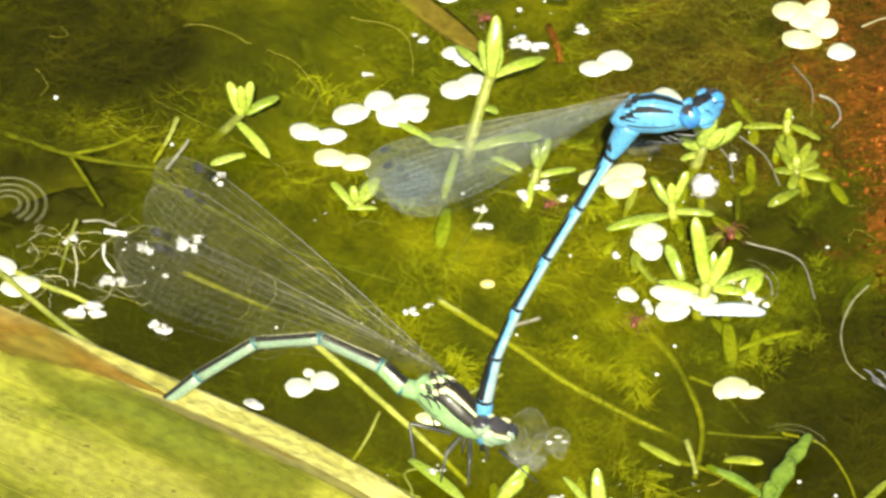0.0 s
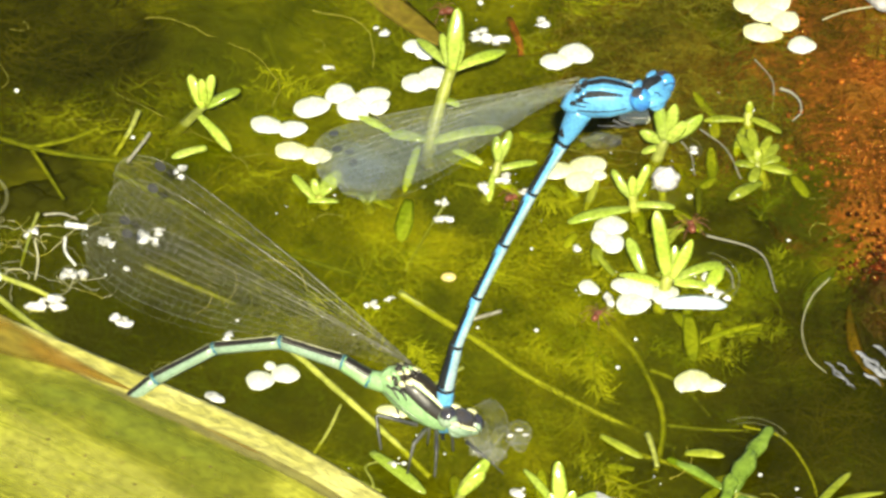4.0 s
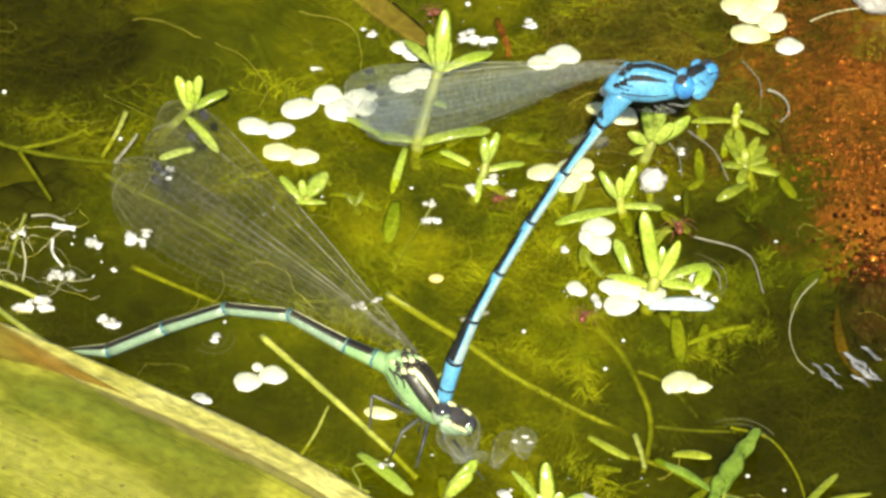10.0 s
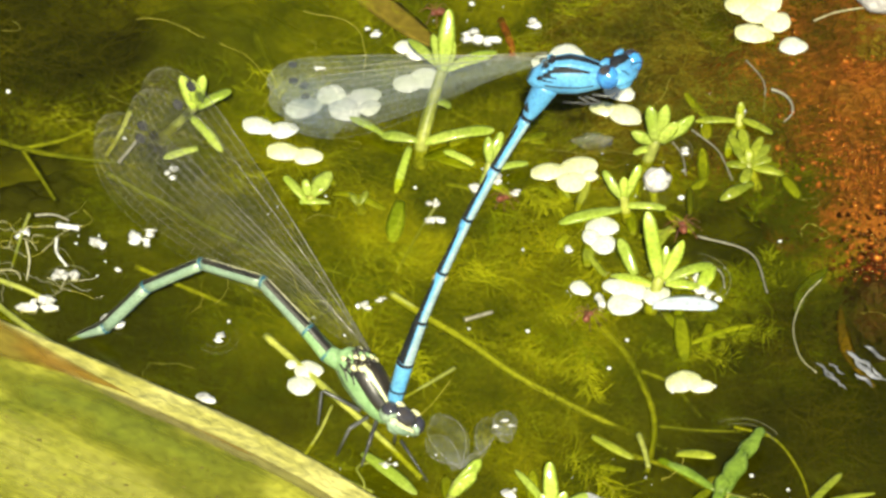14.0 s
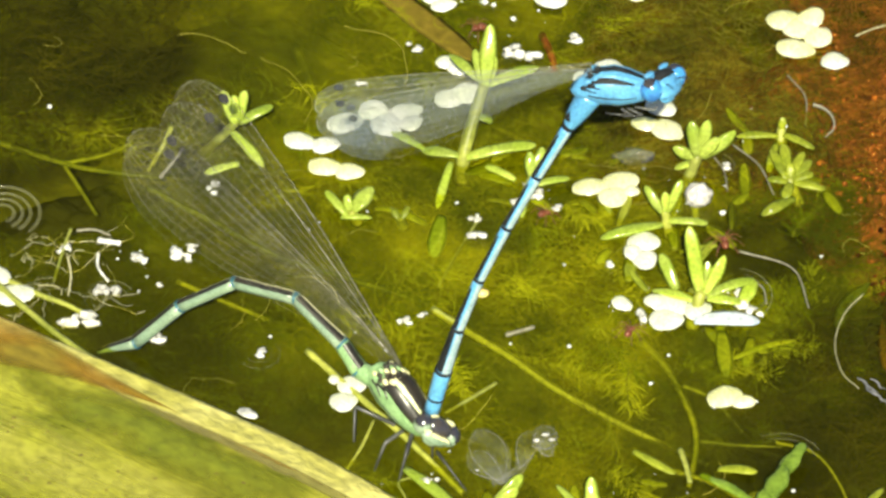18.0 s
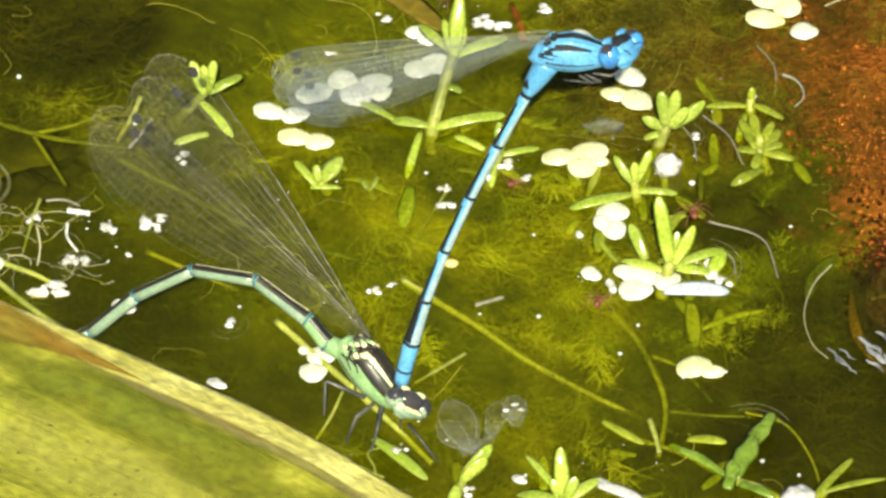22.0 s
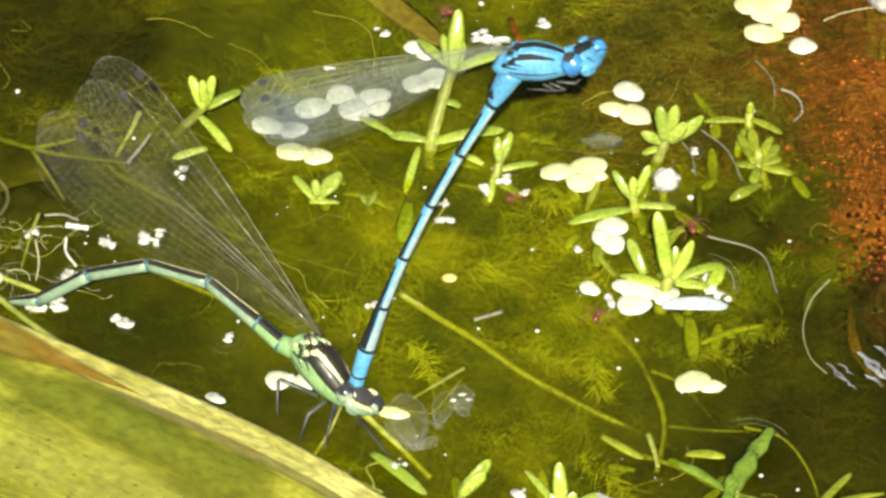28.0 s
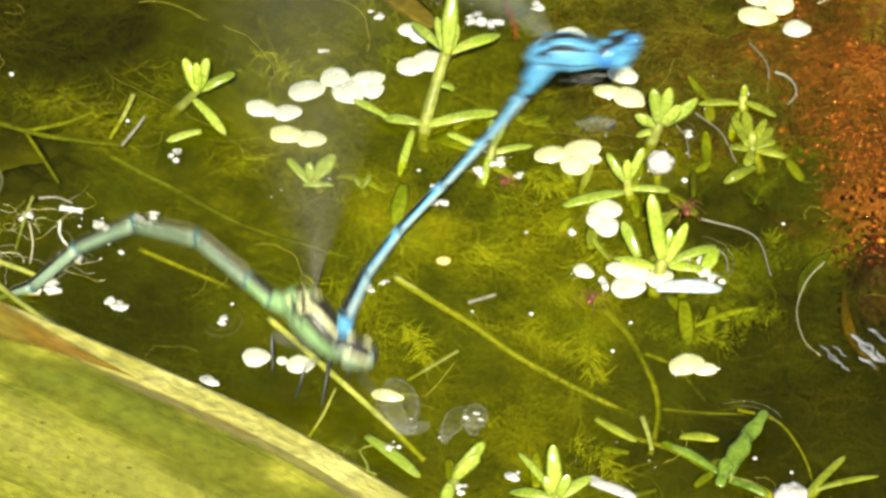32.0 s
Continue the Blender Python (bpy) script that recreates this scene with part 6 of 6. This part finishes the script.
def motions():
    e1, e2 = Vector((1, 0, 0)), Vector((0, 0.1581, 0.9874))
    # seconds, neck x y z, six segment angles from the tail up, thorax angle, wing angle
    male_rows = [
    (0, -0.56, -23.48, 2.95, 87.4, 78.3, 70, 64.9, 63.2, 63.2, -2.6, 23.9),
    (1, -0.6, -23.73, 2.77, 89.4, 79.9, 72, 66.7, 65, 63.9, -2.6, 24.3),
    (2, -0.88, -22.86, 3.17, 86.5, 78, 71.1, 68.2, 66.6, 64, 0.8, 24.1),
    (3, -0.94, -23.37, 2.98, 87.5, 79, 71.8, 68.5, 66.1, 63, 0, 23.8),
    (4, -0.58, -23.14, 3.06, 87.4, 78.4, 70.9, 67.8, 66.1, 63.5, 0, 23.5),
    (4.5, -0.7, -23.11, 3.08, 86.9, 78.5, 71.6, 68.6, 66.8, 64.1, 0.5, 23.3),
    (6.5, -1.28, -23.23, 2.91, 89.9, 81.5, 74.3, 68.4, 65, 61.9, 2.7, 22.2),
    (7, -0.6, -23.5, 3.21, 88.9, 79.1, 70, 63.8, 60.3, 57.3, -5, 18.4),
    (7.5, 0.09, -22.35, 3.31, 84.4, 75.5, 67.5, 62.2, 60.1, 60.6, -7.7, 18),
    (8, -1.23, -22.26, 4.28, 84.2, 76.7, 71, 68, 65.6, 61.7, -2.6, 17.5),
    (9, -0.92, -22.04, 4.66, 82.9, 77.3, 73.2, 69.9, 67.3, 64.6, -2.8, 17.5),
    (9.5, -1.02, -21.82, 4.04, 84.4, 76.2, 68.9, 62.8, 59.4, 55.3, -2.7, 14.3),
    (10, 0.28, -22.14, 5.06, 76.7, 70.4, 65.8, 63.6, 61.2, 58.4, -5.3, 11.1),
    (11, -1.5, -21.55, 4.97, 80.1, 74.8, 70.1, 66.7, 65, 64.5, -2.7, 18.9),
    (12, -1.44, -21.97, 5.42, 79.8, 75.1, 71.2, 68.4, 66.4, 64.2, -2.8, 17.9),
    (12.5, -1.48, -22.34, 5.24, 74.9, 69.1, 64.6, 61.3, 59.6, 58.5, -2.9, 17),
    (13, -2.9, -21.94, 5.58, 77.5, 73.8, 70.3, 67.2, 65, 63.2, -2.8, 16.1),
    (14, -3.5, -22.21, 4.9, 76.7, 73, 70.6, 68.9, 66.1, 62.8, -3, 11.2),
    (16.5, -3.49, -22.22, 5.56, 77.3, 75.2, 72.7, 69.8, 67.7, 66.4, -4.2, 13.3),
    (17, -3.57, -22.19, 5.51, 76.7, 74.3, 71.4, 67.8, 65.5, 64.3, -5.3, 13.7),
    (17.5, -3.62, -22.33, 5.45, 76.7, 74.4, 71.4, 67.9, 65.3, 63.7, -5.7, 14.1),
    (18, -3.76, -22.07, 5.42, 76.5, 74.1, 70.9, 66.9, 64.3, 62.9, -6.1, 14.6),
    (18.5, -3.35, -22.33, 5.41, 75.9, 73.6, 70.8, 67.6, 65.2, 63.8, -5.7, 15),
    (19, -3.59, -22.28, 5.44, 76.7, 74.3, 71.4, 68, 65.5, 64.1, -5.3, 15.4),
    (19.5, -3.58, -22.3, 5.57, 77.4, 75.2, 72.6, 69.7, 67.6, 66.4, -4.6, 13.7),
    (20, -3.66, -22.1, 5.25, 75.6, 72.1, 68.8, 66.4, 63.4, 59.5, -8.3, 11.9),
    (20.5, -3.54, -22.36, 5.54, 76.7, 74.5, 71.8, 68.6, 66.3, 64.9, -5.4, 12.6),
    (21, -3.55, -22.3, 5.38, 76.9, 74.1, 70.8, 67.3, 64.9, 63.4, -6.1, 13.3),
    (21.5, -3.67, -22.22, 5.54, 77, 74.9, 72.3, 69, 66.9, 65.8, -4.6, 14),
    (22, -3.75, -22.2, 5.47, 77.6, 75.2, 72.3, 69, 66.6, 65.1, -5, 14.7),
    (22.5, -3.88, -22.27, 5.57, 77.6, 75.2, 72.4, 69.3, 67, 65.6, -4.1, 15.4),
    (23, -3.64, -22.28, 5.31, 78.1, 75.5, 72.1, 68.3, 65.5, 62.7, -2.8, 16.1),
    (23.5, -3.71, -22.38, 5.42, 76.6, 73.8, 70.2, 66.2, 63.7, 62.4, -6.9, 15.4),
    (24, -3.61, -22.32, 5.74, 78.4, 76.6, 74.4, 71.4, 69.2, 67.8, -2.6, 14.6),
    (24.5, -3.75, -22.39, 5.56, 79, 76.7, 73.9, 70.7, 68.2, 66.6, -5.3, 13.9),
    (25, -3.9, -21.99, 5.08, 80.1, 75.1, 71.1, 68.4, 66, 63.5, -2.8, 13.1),
    (25.5, -4, -22.28, 5.48, 78.8, 76.3, 73.4, 70.1, 67.7, 66.4, -5.3, 14.2),
    (27.5, -6.32, -21.54, 4.25, 81.4, 77.5, 74.2, 71.1, 68.7, 67.7, 2.6, 18.4),
    (28, -6.97, -20.56, 4.72, 75.5, 72.9, 70.6, 67.6, 64.4, 61.7, -2.7, 19.6),
    (28.5, -6.47, -21.26, 4.31, 74.4, 71.8, 69.5, 66.4, 63, 60.1, -4.3, 17.5),
    (29, -5.65, -21.5, 4.89, 76.9, 70.7, 67, 65.2, 63.3, 60.8, 0, 15.4),
    (30, -7.18, -20.89, 4.62, 78.5, 73.9, 71.2, 69.5, 66.8, 63.4, -2.9, 11.3),
    (31, -7.34, -20.47, 4.8, 79, 74.5, 71.7, 70.3, 68.3, 66.4, 2.6, 20.3),
    (31.8, -7.56, -20.59, 4.4, 76.7, 72.3, 69.5, 66.6, 63.2, 59.8, -5.6, 14.8),
    (31.9, -7.49, -20.9, 4.4, 76.7, 72.3, 69.5, 66.6, 63.2, 59.8, -5.6, 14.8),
    (32, -7.71, -17.45, 3.33, 79.7, 67.9, 57.9, 51.8, 52.9, 55.7, -6, 14.8),
    ]
    flutter = {32.0: -60}
    body, segs, wings = [], [[] for _ in MALE_PARTS], [[] for _ in MALE_WINGS]
    for t, x, y, z, *a in male_rows:
        p = Vector((x, y, z))
        chain = []
        for l, ang in zip(MALE_SEG, a):
            chain.append(in_plane(p, e1, e2, ang))
            p = p + (e1 * math.cos(radians(ang)) + e2 * math.sin(radians(ang))) * l
        base = in_plane(p, e1, e2, a[6])
        body.append((t, base))
        for rows, m in zip(segs, chain):
            rows.append((t, base.inverted() @ m))
        root = base @ Vector((1.15 * MM, 0, 4.9 * MM)) / MM
        for i, rows in enumerate(wings):
            m = in_plane(root, e1, e2, a[7] + flutter.get(t, 0) + WING_FAN[i] - 3) @ pose(0, (-0.35, 0.35, -0.3, 0.3)[i] * MM, 0, 0, 0, (-2.5, 2.5, -1.5, 1.5)[i])
            rows.append((t, base.inverted() @ m))
    # two bursts of fast wing beats
    for start, end in ((12.325, 12.675), (28.225, 29.225)):
        near = min(male_rows, key=lambda r: abs(r[0] - (start + end) / 2))
        for i, rows in enumerate(wings):
            rows[:] = [r for r in rows if not start - 0.04 < r[0] < end + 0.04]
            for k in range(round((end - start) / 0.05) + 1):
                beat = (12 if k % 2 else -66) if 0 < k < round((end - start) / 0.05) else 0
                m = in_plane(Vector((1.15, 0, 4.9)), Vector((1, 0, 0)), Vector((0, 0, 1)), near[11] - near[10] + WING_FAN[i] - 3 + beat)
                rows.append((round(start + k * 0.05, 3), m @ pose(0, (-0.35, 0.35, -0.3, 0.3)[i] * MM, 0, 0, 0, (-2.5, 2.5, -1.5, 1.5)[i])))
            rows.sort(key=lambda r: r[0])
    walk(MALE, body)
    for ob, rows in zip(MALE_PARTS + MALE_WINGS, segs + wings):
        walk(ob, rows)

    # seconds, wing base x y z, heading, thorax angle, five abdomen angles, upper and lower wing angles
    female_rows = [
    (0, -4.14, -21.12, 6.82, -18.6, -26, 147, 168.1, 198.3, 223.2, 229.6, -38.7, -22.4),
    (1, -3.75, -21.5, 6.81, -18.5, -27.5, 164.8, 171.1, 194.9, 223, 231.2, -37.6, -22.5),
    (2, -4.08, -20.76, 6.72, -17.6, -27.5, 155.2, 173.1, 199.2, 219.4, 228.3, -37.5, -22.9),
    (3, -4.05, -21.14, 6.88, -18.6, -26.5, 157.5, 174.1, 198, 219.7, 229.6, -37.4, -23.2),
    (4, -3.78, -21, 6.85, -17.1, -26.9, 159, 174, 198.6, 219.4, 228.7, -37.2, -23.5),
    (4.5, -3.83, -21.02, 6.83, -16.7, -27, 159.6, 173.9, 198.3, 219.3, 228.7, -37.1, -22.9),
    (6.5, -4.2, -21.18, 6.69, -18.3, -24.7, 160.5, 171.4, 192.3, 217.7, 228.7, -36.3, -20.5),
    (7, -4.25, -19.96, 6.14, -35.7, -12.2, 147, 155.4, 180.8, 208, 230.2, -47.1, -28.9),
    (7.5, -2.77, -20, 6.15, -26.7, -28.7, 165.6, 168.6, 188.9, 206.2, 214.2, -45.7, -28.1),
    (8, -4.03, -20.01, 6.83, -23.8, -27.6, 162.5, 169.9, 190.9, 214.6, 220.9, -44.3, -27.2),
    (9, -3.78, -19.89, 6.76, -23.6, -26, 172.9, 173.2, 190.8, 210.6, 214.6, -45.1, -28.9),
    (9.5, -4.07, -19.51, 6.47, -25, -23.1, 165.7, 168.2, 186.5, 211.5, 222, -46.1, -30.6),
    (10, -2.5, -19.83, 7.22, -24.7, -35.1, 174.7, 169.2, 193.1, 214.5, 218.7, -47, -32.3),
    (11, -4.55, -19.32, 6.74, -25.1, -28.1, 157.4, 159.1, 185.4, 219, 234.9, -48.9, -35.8),
    (12, -4.55, -19.66, 6.76, -27, -28.8, 162.3, 157.4, 186, 216.7, 233.1, -48.4, -36.2),
    (12.5, -4.39, -20.02, 7.19, -25.2, -35.6, 153.7, 159.1, 188.1, 219.6, 236.3, -51, -38),
    (13, -5.96, -19.51, 7.02, -28.4, -31.6, 148, 154, 186, 221.7, 240.7, -53.6, -39.7),
    (14, -6.19, -19.5, 7.12, -31.1, -33.5, 150.6, 153.7, 186.9, 221.9, 239.3, -55, -41.7),
    (16.5, -6.66, -19.57, 7.08, -30.4, -29.8, 141.3, 157.5, 191.1, 222.4, 234.6, -55.3, -41.4),
    (17, -6.76, -19.56, 7.11, -29.8, -30.3, 141.1, 157.7, 192.1, 222.6, 234.3, -55.3, -41.4),
    (17.5, -6.79, -19.69, 7.11, -29.8, -29.8, 141.4, 157.4, 192, 222.6, 234.3, -55.4, -41.3),
    (18, -6.94, -19.34, 7.02, -31.4, -28.8, 141.7, 156.6, 189.5, 222.5, 235.2, -55.4, -41.2),
    (18.5, -6.45, -19.66, 7.17, -30.2, -30.9, 141.5, 158.8, 191.6, 222.7, 234.6, -55.5, -41.2),
    (19, -6.75, -19.65, 7.12, -29.7, -30.5, 140.4, 158.1, 192.2, 223.2, 234.8, -55.5, -41.1),
    (19.5, -6.69, -19.73, 7.16, -29.3, -30.3, 141.1, 158.3, 192.6, 223.3, 234.6, -56.2, -41),
    (20, -6.76, -19.51, 7.01, -29.1, -31.5, 141.8, 158.5, 191.1, 223, 234.8, -57, -40.9),
    (20.5, -6.66, -19.84, 7.22, -28.2, -31.8, 146.8, 160.5, 191.3, 221.7, 233.8, -56.5, -40.6),
    (21, -6.69, -19.76, 7.23, -27.6, -31.3, 145.1, 161.3, 191.8, 222, 233.8, -56.1, -40.4),
    (21.5, -6.85, -19.78, 7.21, -26.9, -32, 145.4, 161.4, 192.4, 222.3, 233.7, -55.7, -40.1),
    (22, -6.91, -19.77, 7.14, -27, -31.5, 145.7, 161.4, 191.3, 221.5, 233.6, -55.3, -39.8),
    (22.5, -7.12, -19.81, 7.02, -27.8, -28.7, 144.3, 159.8, 189.7, 221.3, 233.9, -54.9, -39.5),
    (23, -6.88, -19.74, 7.07, -28, -30.5, 143.3, 160.4, 190.6, 222.5, 234.6, -54.5, -39.2),
    (23.5, -6.88, -19.91, 7.21, -26.9, -31.5, 145, 161.6, 192, 222.6, 234.1, -54.1, -39.3),
    (24, -6.81, -19.91, 7.12, -27.5, -30.5, 155, 168.1, 194.2, 214.6, 222.2, -53.6, -39.3),
    (24.5, -6.97, -19.86, 6.93, -29.3, -27.3, 164.8, 173, 194.1, 206, 210.7, -53.2, -39.4),
    (25, -7.31, -19.31, 6.55, -29.4, -27.2, 158.5, 171.7, 193.3, 206.6, 211.4, -52.7, -39.4),
    (25.5, -7.27, -19.81, 7.01, -27.5, -29.5, 164.4, 177.4, 195, 205.8, 209.8, -52.6, -38.8),
    (27.5, -9.39, -18.7, 6.7, -30.8, -30.1, 169.5, 169.1, 187.1, 210.5, 225.1, -52.3, -36.3),
    (28, -10.31, -17.62, 6.63, -31.7, -26, 161.3, 162.8, 188, 211.1, 225.3, -54.1, -38.4),
    (28.5, -9.86, -18.33, 6.56, -30.1, -26.9, 161.8, 161.1, 188.7, 212.5, 226.5, -54.3, -39.7),
    (29, -8.37, -18.91, 6.97, -29.5, -31.1, 171.3, 174.2, 188, 205.9, 215.8, -54.5, -41.1),
    (30, -9.89, -17.99, 7.27, -31, -31, 172.1, 169.5, 189.3, 210.3, 227.2, -54.9, -37),
    (31, -10.07, -17.85, 6.96, -29.9, -30.5, 169.5, 168.5, 188.9, 212.5, 230.6, -52.9, -36.7),
    (31.8, -10.4, -17.74, 6.78, -31.6, -29.7, 171.5, 168.5, 187, 209.5, 221.5, -52.7, -37.5),
    (31.9, -10.34, -18.04, 6.78, -31.6, -29.7, 171.5, 168.4, 187.1, 209.6, 221.6, -52.7, -37.5),
    (32, -10.51, -14.9, 6.71, -25.2, -28.1, 155.6, 156.9, 185.9, 219.6, 234.6, -52.7, -37.5),
    ]
    body, segs, wings = [], [[] for _ in FEMALE_PARTS], [[] for _ in FEMALE_WINGS]
    w1, w2 = Vector((1, 0, 0)), Vector((0, math.sqrt(0.5), math.sqrt(0.5)))
    for t, x, y, z, heading, *a in female_rows:
        f1 = Vector((math.cos(radians(heading)), math.sin(radians(heading)), 0))
        side = Vector((-f1.y, f1.x, 0))
        f2 = Vector((0, 0, 1)) * math.cos(radians(22)) + side * math.sin(radians(22))
        base = in_plane(Vector((x, y, z)), f1, f2, a[0])
        body.append((t, base))
        p = base @ Vector((-1.27 * MM, 0, -1.97 * MM)) / MM
        bends = a[1:6] + [a[5] - 20]
        for rows, l, ang in zip(segs, FEMALE_SEG, bends):
            rows.append((t, base.inverted() @ in_plane(p, f1, f2, ang - 180)))
            p = p + (f1 * math.cos(radians(ang)) + f2 * math.sin(radians(ang))) * l
        root = base @ Vector((0.5 * MM, 0, 0.6 * MM)) / MM
        up, low = a[6], a[7]
        for i, rows in enumerate(wings):
            ang = (up, up + (low - up) * 0.3, up + (low - up) * 0.85, low)[i] + (2 if t < 32 else -45)
            m = in_plane(root, w1, w2, ang) @ pose(0, (0.5, 0.3, -0.3, -0.5)[i] * MM, 0, 0, 0, (3, 2, -2, -3)[i])
            rows.append((t, base.inverted() @ m))
    walk(FEMALE, body)
    for ob, rows in zip(FEMALE_PARTS + FEMALE_WINGS, segs + wings):
        walk(ob, rows)

    def drift(ob, rows):
        walk(ob, [(t, pose(x * MM, y * MM, 0, 0, 0, turn)) for t, x, y, turn in rows])

    drift(DRIFT_A, [(0, -13.76, -15.6, 0), (13.0, -13.76, -15.6, 0), (14.0, -10.17, -16, 20), (25.5, -10.09, -16.17, 20), (27.5, -12.46, -15.49, 5), (28.5, -12.46, -15.49, 5), (30.0, -13.52, -15.04, 0), (32.0, -13.69, -14.92, 0)])
    drift(DRIFT_B, [(0, -11.94, -14.92, 0), (13.0, -11.94, -14.92, 0), (14.0, -9.66, -14.47, 10), (25.5, -9.54, -14.64, 10), (27.5, -10.34, -15.6, 20), (32.0, -10.5, -15.6, 20)])
    drift(SKIN_A, [(0, 2.06, -23.33, 0), (4.5, 1.94, -23.22, 0), (9.0, 1.69, -23.78, 18), (12.0, 1.77, -23.61, 18), (14.0, 1.25, -24.33, 36), (25.5, 1.25, -24.33, 36), (27.5, -2.5, -22.5, 25), (30.0, -2.91, -22.5, 25), (32.0, -2.91, -22.67, 25)])
    drift(SKIN_B, [(0, 2.98, -23.89, 0), (4.5, 2.98, -23.89, 0), (9.0, 3.87, -24.11, -10), (12.0, 3.67, -23.89, -5), (14.0, 2.58, -22.89, 0), (25.5, 2.46, -22.67, 0), (27.5, -0.97, -20.55, 0), (28.5, -1.17, -20.27, 0), (30.0, -0.36, -23.33, -15), (32.0, -0.36, -23.33, -15)])


motions()
